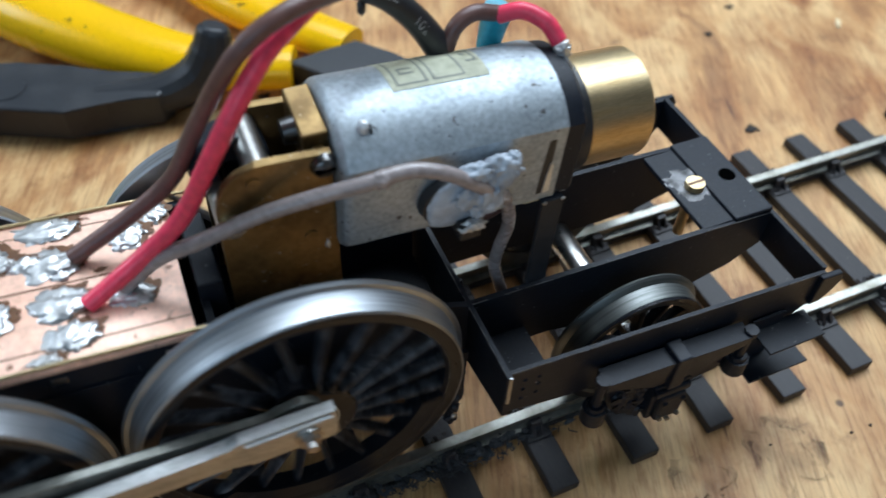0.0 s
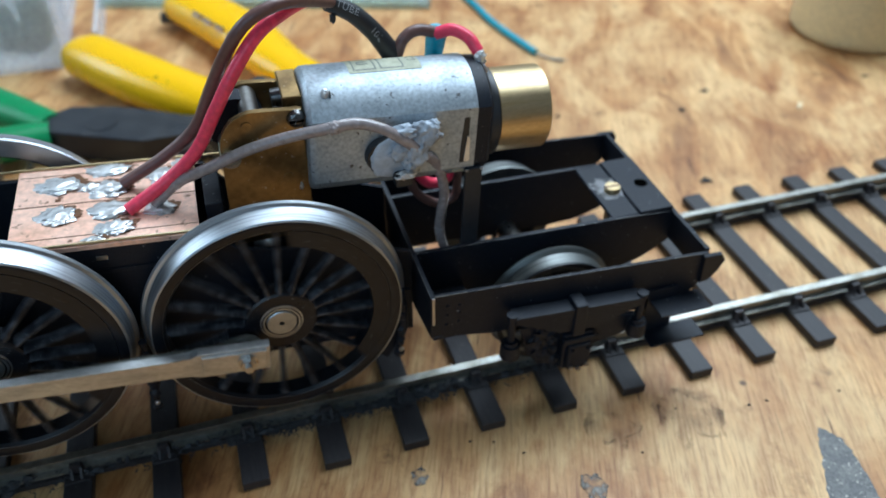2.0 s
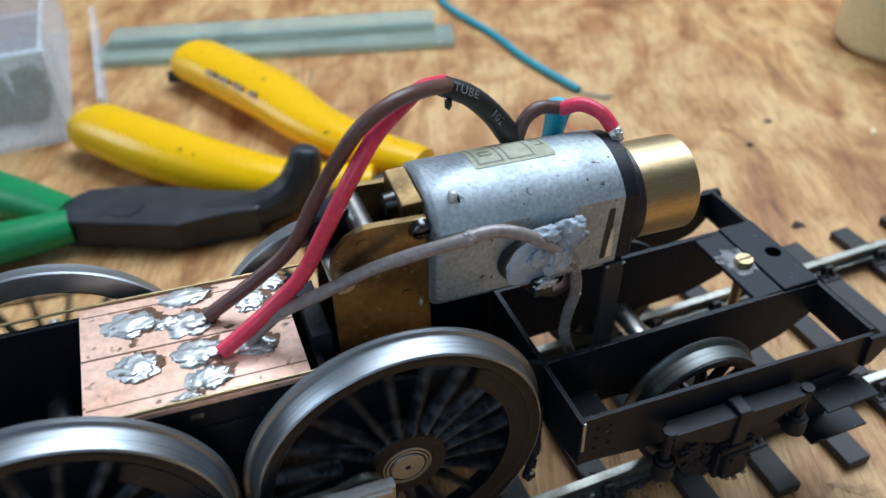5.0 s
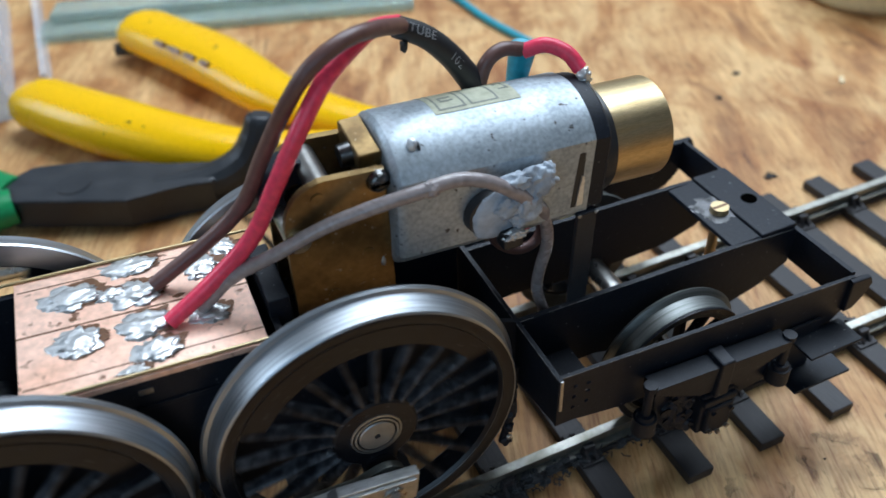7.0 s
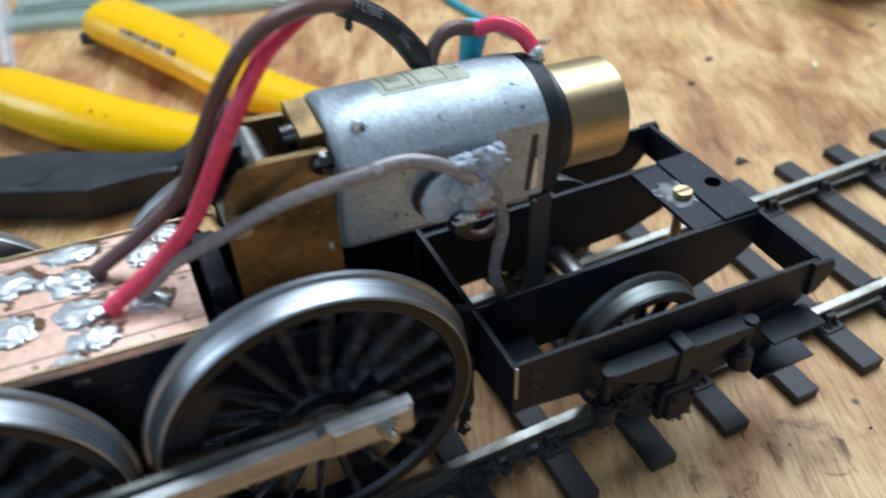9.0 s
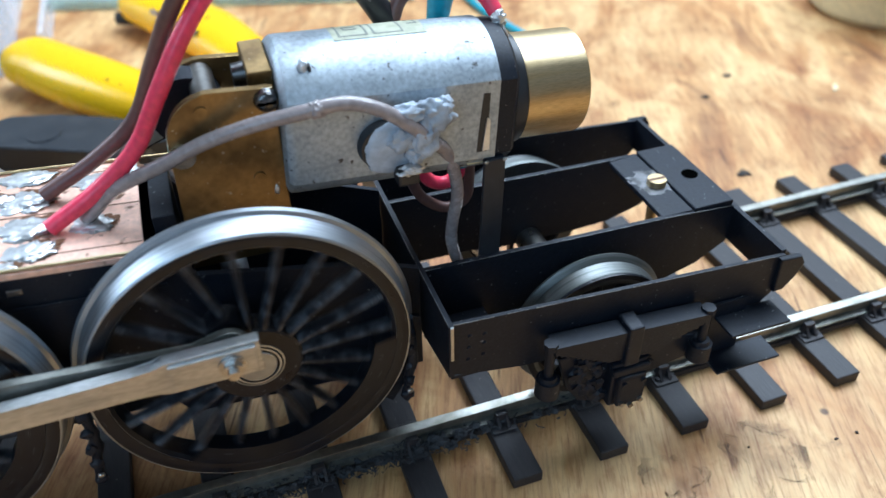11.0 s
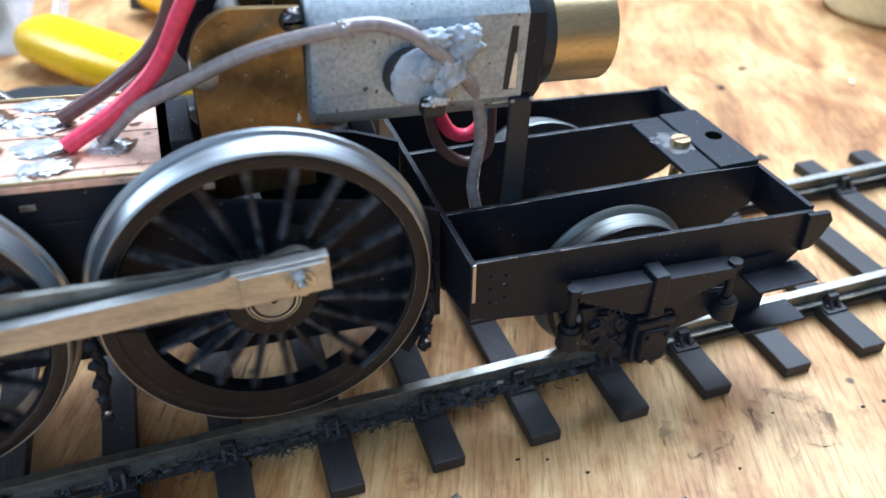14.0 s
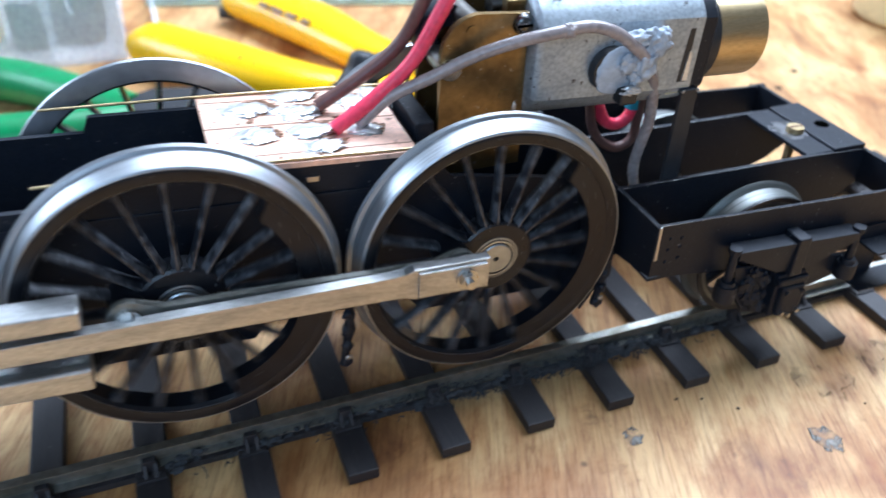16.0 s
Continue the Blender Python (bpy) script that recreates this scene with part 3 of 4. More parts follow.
    for z0, z1 in ((35.0, 38.0), (24.6, 28.2)):
        part("slide_bar", tilted(boxed((-150, -25.2, z0), (-85.0, -21.0, z1), 0.35)), ROD, loco, "bright slide bar")


def rear_frame():
    part("drag_plate", prism_yz([(-24.4, 24.5), (-24.4, 34.6), (24.4, 34.6), (24.4, 24.5), (12, 22), (-12, 22)], 2.0, 2.8), BLACK, loco, "thin black stretcher plate with a bent bright edge")
    part("bent_edge", boxed((2.2, -24.7, 28.0), (2.7, -24.4, 34.65), 0.08), ROD, loco, "bare metal edge")
    for y in (-23.8, 23.0):
        outline = [(2.8, 24.2), (2.8, 34.2), (60.0, 30.9), (60.4, 24.5), (57, 21.0), (50, 18.8), (44, 19.5), (30, 21.0), (14, 22.0), (7, 23.2)]
        side = part("side_plate", prism(bmesh.new(), outline, y, y + 0.7), BLACK, loco, "deep black side plate")
        if y < 0:
            for x, z in ((5.2, 26.6), (5.3, 29.0), (5.4, 31.3), (7.6, 26.9), (7.7, 29.2), (7.7, 31.0)):
                part("rivet", rod(bmesh.new(), (x, y - 0.25, z), (x, y + 0.1, z), 0.28, 0.42, 8), BLACK, side)
    # Broken grey rods draw the highlight on the plates' worn top edges.
    rnd = random.Random(12)
    for (xa, za), (xb, zb), y in (((2.9, 34.2), (60.0, 30.9), -23.75), ((2.9, 33.4), (48, 32.4), -10.15), ((48, 32.4), (59, 31.85), -10.15), ((2.9, 33.4), (48, 32.4), 9.25), ((2.9, 34.2), (60.0, 30.9), 23.05)):
        x = xa
        while x < xb - 1:
            x2 = min(xb, x + rnd.uniform(2, 11))
            za_, zb_ = (za + (zb - za) * (q - xa) / (xb - xa) for q in (x, x2))
            w = rnd.uniform(0.07, 0.13)
            part("worn_edge", rod(bmesh.new(), (x, y, za_), (x2, y, zb_), w, w * 0.6, 6), WORN_LIT, loco, "grey strip drawn as the light line on a worn edge")
            x = x2 + rnd.uniform(0.2, 3)
    for ya, yb in ((-24.2, -9), (-8.2, 3), (4, 22)):
        part("worn_edge", rod(bmesh.new(), (2.05, ya, 34.6), (2.05, yb, 34.6), 0.12, 0.08, 6), WORN_LIT, loco, "grey strip drawn as the light line on a worn edge")
    for y in (-10.2, 9.2):
        outline = [(2.8, 19), (2.8, 33.4), (48, 32.4), (59.5, 31.8), (59.5, 24.2), (54, 20.6), (47, 18.4), (40, 18), (22, 18), (18, 19)]
        part("inner_frame", prism(bmesh.new(), outline, y, y + 0.9), BLACK, loco, "thin black inner frame")
    # Added black sheets hide the bench, so the gaps between frames stay dark.
    for ya, yb in ((-23.1, -10.2), (10.1, 23.0)):
        part("gusset", boxed((2.8, ya, 22.4), (13.0, yb, 23.0)), BLACK, loco, "black filler sheet added to darken the gap between the frames")
    part("rear_beam", prism_yz([(-23, 24.6), (-23, 31.4), (23, 31.4), (23, 24.6)], 59.6, 60.5), BLACK, loco)
    for s in (-1, 1):
        part("beam_end", prism(bmesh.new(), [(58.6, 30.9), (62.6, 30.7), (63.6, 29.0), (62.4, 26.4), (60.6, 24.2), (58.8, 24.0)], s * 24.2 - 0.55, s * 24.2 + 0.55, bevel=0.25), BLACK, loco)
    bm = bmesh.new()
    box(bm, (51.8, -9.9, 27.5), (59.5, 9.9, 32.9), 0.25)
    block = part("end_block", bm, BLACK, loco, "black block with a drilled hole")
    # Flat disc on the uncut block; its colour paints the hole's shade.
    part("hole", rod(bmesh.new(), (56.8, -0.3, 32.6), (56.8, -0.3, 32.95), 1.5, seg=28), HOLE, block, "near-black disc drawn as the shaded inside of a drilled hole")
    plate = part("pivot_plate", boxed((45.6, -9.6, 31.6), (51.6, 9.0, 32.5), 0.15), BLACK, loco, "black plate scraped bare round a brass screw")
    part("scrape", blob(bmesh.new(), (49.2, 0.3, 32.50), (2.8, 3.4, 0.06), 3, 0.6, 1.6), WORN_LIT, plate, "bare scraped metal")
    sc = bmesh.new()
    rod(sc, (49.9, -0.5, 32.4), (49.9, -0.5, 33.6), 1.75, 1.65, 28)
    rod(sc, (49.9, -0.5, 21), (49.9, -0.5, 32.4), 0.95, seg=16)
    screw = part("brass_screw", sc, BRASS, plate, "slotted brass screw", 40)
    part("slot", boxed((48.3, -0.75, 33.45), (51.5, -0.25, 33.66), 0, None), FLUX, plate)
    # motor strut, in the lighter TOOL black to paint light on its face
    part("strut", prism(bmesh.new(), [(12.5, 29.5), (15.9, 29.5), (16.5, 50.4), (13.2, 50.4)], -9.25, -8.5, bevel=0.12), TOOL, loco, "black motor strut, coloured lighter as if catching light")
    for x in (13.4, 16.3):
        part("bright_chip", blob(bmesh.new(), (x, -9.3, 50.3), (0.35, 0.2, 0.3), int(x), 0.5, level=2), STEEL, loco, "bare metal corner", 180)
    part("strut_tab", boxed((13.3, -9.2, 49.8), (16.4, -3.0, 50.5), 0.1), BLACK, loco)


def prism_yz(outline, x0, x1):
    bm = bmesh.new()
    a = [bm.verts.new((x0, y, z)) for y, z in outline]
    b = [bm.verts.new((x1, y, z)) for y, z in outline]
    bm.faces.new(a)
    bm.faces.new(b[::-1])
    k = len(outline)
    for i in range(k):
        bm.faces.new((a[i], a[(i + 1) % k], b[(i + 1) % k], b[i]))
    return bm


TRAIL_X, TRAIL_R = 30.0, 13.4
TRAIL_Z = RAIL_Z + TRAIL_R - 0.7


def trailing_wheels():
    ax = part("trailing_axle", lathe(bmesh.new(), [(0.1, -17.5), (1.9, -17.5), (1.9, -9.4), (2.5, -9.2), (2.5, 9.2), (1.9, 9.4), (1.9, 17.5), (0.1, 17.5)], 28, Matrix.Translation((TRAIL_X, 0, TRAIL_Z))), STEEL, loco, "steel axle", 40)
    part("bearing", lathe(bmesh.new(), [(2.5, -9.0), (3.9, -8.9), (4.1, -6.6), (3.3, -5.8), (2.5, -5.8)], 28, Matrix.Translation((TRAIL_X, 0, TRAIL_Z))), BLACK, ax, smooth=40)
    for s in (-1, 1):
        m = Matrix.Translation((TRAIL_X, s * 14.5, TRAIL_Z)) @ Matrix.Rotation(0 if s < 0 else math.pi, 4, "Z")
        w = part("trailing_wheel", lathe(bmesh.new(), [(10.9, -4.2), (12.5, -4.4), (12.7, -4.2), (12.9, -1.3), (13.5, -0.9), (13.9, -0.45), (13.7, 0), (10.9, 0)], 72, m), DULL_TYRE, loco, "small tarnished steel wheel", 35)
        part("rim", lathe(bmesh.new(), [(10.4, -3.9), (12.7, -4.62), (12.8, -4.3), (11.4, -0.3), (10.4, -0.6)], 72, m), WHEEL_BLACK, w, smooth=35)
        for i in range(12):
            a = 2 * math.pi * i / 12
            bm = boxed((2.5, -3.4, -0.5), (11.0, -1.6, 0.5), 0.2, m @ Matrix.Rotation(-a, 4, "Y"))
            part("spoke", bm, WHEEL_BLACK, w)
        part("hub", lathe(bmesh.new(), [(1.2, -4.0), (3.0, -4.0), (3.2, -1.0), (1.2, -1.0)], 32, m), WHEEL_BLACK, w, smooth=40)


def springs_and_steps():
    for s in (-1, 1):
        m = Matrix() if s < 0 else Matrix.Diagonal((1, -1, 1, 1))
        sp = bmesh.new()
        for i, half in enumerate([13.4] * 4 + [13.4 - 0.92 * k for k in range(1, 11)]):
            z, x, dz = 27.2 - i * 0.44, 31.0, half * 0.065
            prism(sp, [(x - half, z + dz - 0.44), (x + half, z - dz - 0.44), (x + half, z - dz), (x - half, z + dz)], -27.7 + 0.03 * i, -24.4, m, 0.05)
        spring = part("leaf_spring", sp, BLACK, loco, "cast black leaf spring")
        part("buckle", boxed((29.6, -28.2, 20.2), (32.2, -24.2, 28.3), 0.3, m), BLACK, spring)
        for x, z in ((17.2, 27.2), (44.6, 25.6)):
            hg = bmesh.new()
            rod(hg, m @ Vector((x, -26.6, z - 8.5)), m @ Vector((x, -26.6, z + 1.0)), 0.75, seg=12)
            rod(hg, m @ Vector((x, -26.6, z + 0.2)), m @ Vector((x, -26.6, z + 1.3)), 1.15, seg=8)
            rod(hg, m @ Vector((x, -26.6, z - 9.6)), m @ Vector((x, -26.6, z - 6.4)), 2.0, 1.9, 16)
            rod(hg, m @ Vector((x, -26.6, z - 6.4)), m @ Vector((x, -26.6, z - 5.6)), 1.5, 1.3, 16)
            part("spring_hanger", hg, BLACK, spring, smooth=40)
        ab = bmesh.new()
        box(ab, (28.2, -27.4, 10.6), (34.4, -23.4, 20.2), 0.4, m)
        box(ab, (29.0, -28.6, 11.2), (34.0, -27.0, 18.0), 0.6, m)
        box(ab, (28.0, -28.2, 18.0), (34.6, -26.4, 19.6), 0.4, m)
        axlebox = part("axle_box", ab, BLACK, loco, "cast black axle box with bolt heads")
        for x, z in ((29.8, 12.2), (33.2, 12.2), (29.8, 16.8), (33.2, 16.8), (31.5, 11.4)):
            part("bolt", rod(bmesh.new(), m @ Vector((x, -29.1, z)), m @ Vector((x, -28.3, z)), 0.45, seg=6), STEEL if z < 13 else BLACK, axlebox)
        part("horn_plate", prism(bmesh.new(), [(19.6, 22.6), (21.4, 15.4), (24.0, 11.4), (28.6, 9.8), (34.6, 10.0), (36.4, 14.0), (45.6, 15.4), (46.2, 19.6)], -25.2, -24.2, m, 0.2), BLACK, axlebox, "black horn plate")
        for k, (x, z, q) in enumerate(((23.4, 18.2, 1.8), (25.2, 15.0, 2.0), (26.4, 18.6, 1.6), (27.0, 12.6, 1.5), (35.2, 17.6, 1.0), (24.0, 20.4, 1.4))):
            part("filler_lump", blob(bmesh.new(), m @ Vector((x, -25.6, z)), (q, 0.9, q), k + 60, 0.7, 1.4, level=3), BLACK, axlebox, "rough black filler round the axle box", 60)
        st = bmesh.new()
        box(st, (47.6, -24.6, 12.5), (54.0, -24.1, 24.5), 0, m)
        hanger = part("step_hanger", st, BLACK, loco, "black footstep backplate")
        prismatic = boxed((48.2, -29.4, 21.2), (59.4, -23.9, 21.7), 0.15, m)
        part("step", prismatic, BLACK, hanger)
        part("step", boxed((47.4, -29.2, 12.8), (59.8, -24.0, 13.3), 0.15, m), BLACK, hanger)


def motor():
    a, b = Vector((-14.7, 0.6, 58.4)), Vector((15.3, 0.6, 56.7))
    L = (b - a).length
    tilt = math.degrees(math.atan2(a.z - b.z, b.x - a.x))
    M = Matrix.Translation(a) @ Matrix.Rotation(radians(tilt), 4, "Y")
    flat, r = 9.2, 11.0

    def section(r, flat):
        q = math.acos(flat / r)
        pts = []
        for s in range(17):
            t = q + (math.pi - 2 * q) * s / 16
            pts.append((r * math.cos(t), r * math.sin(t)))
        for s in range(17):
            t = math.pi + q + (math.pi - 2 * q) * s / 16
            pts.append((r * math.cos(t), r * math.sin(t)))
        return pts

    def loft(stations):
        bm = bmesh.new()
        rings = [[bm.verts.new(M @ Vector((x, y, z))) for y, z in section(r, f)] for x, r, f in stations]
        for p, q in zip(rings, rings[1:]):
            for i in range(len(p)):
                bm.faces.new((p[i], p[(i + 1) % len(p)], q[(i + 1) % len(p)], q[i]))
        bm.faces.new(rings[0])
        bm.faces.new(rings[-1][::-1])
        return bm

    can = part("motor", loft([(0, r - 1.2, flat - 1.0), (0.25, r - 0.55, flat - 0.45), (0.8, r - 0.1, flat - 0.1), (1.5, r, flat), (L, r, flat)]), ZINC, loco, "dull galvanised flat-sided motor can", 30)
    part("end_cap", loft([(L - 0.2, r - 0.3, flat - 0.2), (L + 2.6, r - 0.4, flat - 0.3), (L + 3.2, r - 1.0, flat - 0.8)]), BLACK, can, "black plastic end cap", 30)
    part("shaft", rod(bmesh.new(), M @ Vector((-6, 0, 0)), M @ Vector((L + 15.9, 0, 0)), 1.2, seg=20), STEEL, can, smooth=40)
    turn = M @ Matrix.Rotation(radians(-90), 4, "Z")
    fly = lathe(bmesh.new(), [(1.2, L + 5.2), (7.7, L + 5.2), (7.9, L + 5.4), (7.9, L + 15.2), (7.65, L + 15.45), (1.2, L + 15.45)], 96, turn)
    part("flywheel", fly, BRASS, can, "turned brass flywheel", 35)
    part("flywheel_boss", lathe(bmesh.new(), [(1.2, L + 3.0), (7.9, L + 3.0), (8.3, L + 3.6), (8.3, L + 5.1), (1.2, L + 5.1)], 64, turn), SHRINK, can, "dark brush housing", 35)
    part("slot", prism(bmesh.new(), [(27.6, 4.3), (28.6, 4.3), (28.7, -4.9), (27.1, -4.9), (27.3, 0.0)], -flat - 0.05, -flat + 0.4, M), SHRINK, can, "dark can slot")
    part("tab", prism(bmesh.new(), [(28.3, 0.6), (28.8, 0.2), (29.0, -4.6), (27.9, -4.7)], -flat - 0.3, -flat - 0.02, M, 0.06), SOLDER, can, "bent bright tab")
    # Dent drawn by colour: a bright lump for its highlight, a dark one for shade.
    part("dent", blob(bmesh.new(), M @ Vector((3.6, -5.6, 9.3)), (0.75, 0.8, 1.2), 5, 0.25), SOLDER, can, "bright lump drawn as light caught in a punched dent", 180)
    part("dent_edge", blob(bmesh.new(), M @ Vector((4.4, -5.75, 9.0)), (0.28, 0.7, 0.9), 6, 0.2), DARK_STEEL, can, "dark lump drawn as shade at the edge of the dent", 180)
    # label on the crown of the can
    def crown(x0, x1, t0, t1, rise, n=10):
        bm = bmesh.new()
        rows = []
        for i in range(n + 1):
            t = radians(t0 + (t1 - t0) * i / n)
            rows.append([[bm.verts.new(M @ Vector((x, -(r + h) * math.sin(t), (r + h) * math.cos(t)))) for h in (rise, 0.0)] for x in (x0, x1)])
        for p, q in zip(rows, rows[1:]):
            for k in (0, 1):
                f = (p[0][k], p[1][k], q[1][k], q[0][k])
                bm.faces.new(f if k == 0 else f[::-1])
            bm.faces.new((p[0][0], q[0][0], q[0][1], p[0][1]))
            bm.faces.new((p[1][0], p[1][1], q[1][1], q[1][0]))
        for p in (rows[0], rows[-1]):
            bm.faces.new((p[0][0], p[1][0], p[1][1], p[0][1]))
        return bm
    lab = part("paper_label", crown(8.6, 21.6, -46, 10, 0.06), LABEL, can, "yellowed paper label with worn print", 60)
    for x0, x1, t0, t1 in ((9.4, 9.7, -36, 6), (13.2, 13.5, -36, 6), (9.4, 13.5, 5, 6.4), (9.4, 13.5, -37, -35.6), (14.2, 14.5, -36, 6), (18.2, 18.5, -36, 6), (14.2, 18.5, 5, 6.4), (14.2, 18.5, -37, -35.6),
                           (10.4, 12.4, -6, -4), (10.4, 12.4, -12, -10), (10.4, 10.7, -12, -4), (19.6, 21.0, -8, -6), (20.8, 21.1, -28, -6), (19.6, 20.2, -20, -16)):
        part("print", crown(x0, x1, t0, t1, 0.09, 6), INK, lab)
    # gearbox
    for y in (-5.7, 5.0):
        outline = [(-29.8, 40), (-29.0, 60.7)] + [(-23.1 + 5.8 * math.cos(radians(q)), 60.6 + 5.8 * math.sin(radians(q))) for q in range(168, 91, -12)] + [(-22.8, 66.4), (-14.8, 65.8), (-14.9, 40)]
        pl = part("gearbox_plate", prism(bmesh.new(), outline, y, y + 1.2, None, 0.15), OLD_BRASS, loco, "tarnished brass gearbox plate")
        if y < 0:
            for x, z in ((-24.2, 64.0), (-18.4, 53.0), (-24.0, 47.6)):
                part("rivet", rod(bmesh.new(), (x, y - 0.25, z), (x, y + 0.2, z), 0.85, 0.85, 20), OLD_BRASS, pl, smooth=40)
            part("burr", blob(bmesh.new(), (-16.4, y - 0.05, 50.6), (0.35, 0.2, 0.8), 31, 0.5, level=3), SOLDER, pl, "bright burr on the plate edge", 180)
    part("gearbox_back", boxed((-16.4, -4.5, 40), (-15.2, 5.0, 65.4)), OLD_BRASS, loco, "brass motor mounting face")
    part("gear_shaft", rod(bmesh.new(), (-27.6, -6.3, 58.4), (-27.6, 8.6, 58.4), 1.7, seg=20), STEEL, loco, "dull layshaft", 40)
    part("gear", lathe(bmesh.new(), [(1.7, -2.0), (5.0, -2.0), (5.0, 2.0), (1.7, 2.0)], 40, Matrix.Translation((-25.6, 2.6, 61.0))), BLACK, loco, "dark gear wheel")
    part("spacer_tube", rod(bmesh.new(), (-23.2, -4.5, 64.3), (-23.2, 5.0, 64.3), 1.75, seg=20), STEEL, loco, "dull grey spacer tube", 40)
    part("worm_block", boxed((-17.6, -3.4, 62.6), (-14.3, 5.0, 67.6), 0.25, Matrix.Translation((0, 0, 66)) @ Matrix.Rotation(radians(7), 4, "X") @ Matrix.Translation((0, 0, -66))), OLD_BRASS, loco, "brass bearing block")
    sc = bmesh.new()
    rod(sc, (-19.2, 0.0, 65.6), (-17.5, 0.0, 65.6), 1.55, 1.75, seg=24)
    part("mounting_screw", sc, DARK_STEEL, loco, "round-headed steel screw", 40)
    sc = rod(bmesh.new(), (-15.9, -6.4, 64.2), (-15.9, -5.6, 64.2), 1.4, 1.7, 24)
    blob(sc, (-15.9, -6.3, 64.2), (1.35, 0.55, 1.35), 2, 0.05, level=3)
    screw = part("mounting_screw", sc, DARK_STEEL, loco, "dark cheese-head screw", 40)
    # Near-black bar on the head paints the shade in its slot.
    part("slot", boxed((-17.1, -6.95, 64.05), (-14.7, -6.6, 64.35)), HOLE, screw)
    return M


def wiring(M):
    sleeve = part("heat_shrink", sweep(bmesh.new(), [(-6.9, 7.9, 78.0), (-2.7, 7.7, 75.6), (1.1, 7.5, 71.6), (4.4, 7.4, 66.6)], [1.55, 1.65, 1.75, 1.95], 16, 8), SHRINK, loco, "black heat-shrink sleeve with faded print", 60)
    part("torn_edge", blob(bmesh.new(), (-6.2, 7.0, 75.4), (0.5, 0.4, 0.9), 9, 0.7, level=2), SHRINK, sleeve, "torn shred of sleeve", 180)
    for word, at, ahead in (("TUBE", (-5.9, 7.9, 77.45), (4.1, -0.2, -2.4)), ("102", (0.0, 7.55, 72.8), (3.0, -0.1, -4.2))):
        cut = bpy.data.curves.new("print", "FONT")
        cut.body, cut.size, cut.space_character = word, 1.75 * MM, 1.1
        cut.extrude = 0.00002
        cut.materials.append(PRINT)
        x = Vector(ahead).normalized()
        n = Vector((-0.25, -0.68, 0.69))
        n = (n - x * n.dot(x)).normalized()
        y = n.cross(x)
        o = (Vector(at) + n * 1.78 - y * 0.6) * MM
        word_ob = new("print", cut)
        word_ob.matrix_world = Matrix.Translation(o) @ Matrix((x, y, n)).transposed().to_4x4()
        word_ob.parent = sleeve
    part("red_wire", sweep(bmesh.new(), [(-46.0, -4.9, 50.9), (-38.9, -3.5, 54.5), (-33.0, -3.8, 59.7), (-28.7, -4.1, 66.7), (-24.5, -3.7, 73.2), (-20.0, -1.9, 78.0), (-15.3, 0.9, 79.9), (-11.0, 4.6, 80.0), (-6.4, 8.3, 78.2)], 1.15, 14, 8), RED, loco, "red insulated wire", 60)
    part("brown_wire", sweep(bmesh.new(), [(-46.8, 3.1, 51.2), (-39.0, 3.4, 55.2), (-32.7, 2.6, 60.4), (-28.9, 1.0, 67.9), (-25.4, -1.3, 75.1), (-21.6, -2.3, 80.2), (-16.6, -1.3, 82.2), (-11.5, 1.8, 81.2), (-6.4, 6.9, 78.4)], 1.08, 14, 8), BROWN, loco, "brown insulated wire", 60)
    part("brown_wire", sweep(bmesh.new(), [(4.6, 6.6, 66.4), (6.2, 7.0, 69.8), (9.0, 7.5, 71.0), (12.6, 7.8, 70.0)], 1.1, 14, 8), BROWN, loco, "brown insulated wire", 60)
    part("red_wire", sweep(bmesh.new(), [(12.6, 7.5, 69.9), (15.2, 5.8, 71.0), (17.6, 3.6, 70.1), (18.9, 1.8, 68.0)], 1.15, 14, 8), RED, loco, "red insulated wire", 60)
    part("teal_sleeve", sweep(bmesh.new(), [(13.1, 8.6, 70.0), (12.9, 9.2, 67.2), (12.6, 9.8, 63.5)], [2.1, 1.9, 1.6], 14, 6), TEAL, loco, "teal sleeve", 60)
    part("grey_wire", sweep(bmesh.new(), [(-41.7, -3.3, 50.2), (-37.0, -4.1, 54.4), (-31.0, -5.9, 57.5), (-24.6, -7.5, 60.7), (-18.3, -9.2, 62.9), (-12.3, -10.3, 64.0), (-6.9, -10.5, 64.4), (-2.7, -11.2, 63.2), (0.9, -11.6, 60.6), (3.6, -11.2, 58.0)], 0.98, 14, 8), GREYWIRE, loco, "translucent grey-brown wire", 60)
    part("knot", blob(bmesh.new(), (-10.4, -10.5, 64.2), (1.3, 1.05, 1.15), 2, 0.3), GREYWIRE, loco, "melted lump on the wire", 180)
    part("grey_wire", sweep(bmesh.new(), [(4.1, -11.0, 56.6), (7.2, -8.6, 53.5), (9.2, -6.9, 48.7), (10.2, -5.7, 43.4), (9.9, -4.6, 38.1), (9.8, -4.1, 32.7), (11.5, -4.6, 26.0)], 0.98, 14, 8), GREYWIRE, loco, "translucent grey-brown wire", 60)
    part("red_wire", sweep(bmesh.new(), [(6.6, 7.4, 50.0), (7.2, 8.0, 44.5), (8.6, 8.3, 40.0), (10.4, 8.3, 37.0), (13.0, 8.3, 36.0), (15.2, 8.2, 37.2), (15.9, 8.0, 40.0), (15.6, 7.6, 46.0), (15.0, 7.0, 50.0)], 1.15, 14, 8), RED, loco, "red insulated wire", 60)
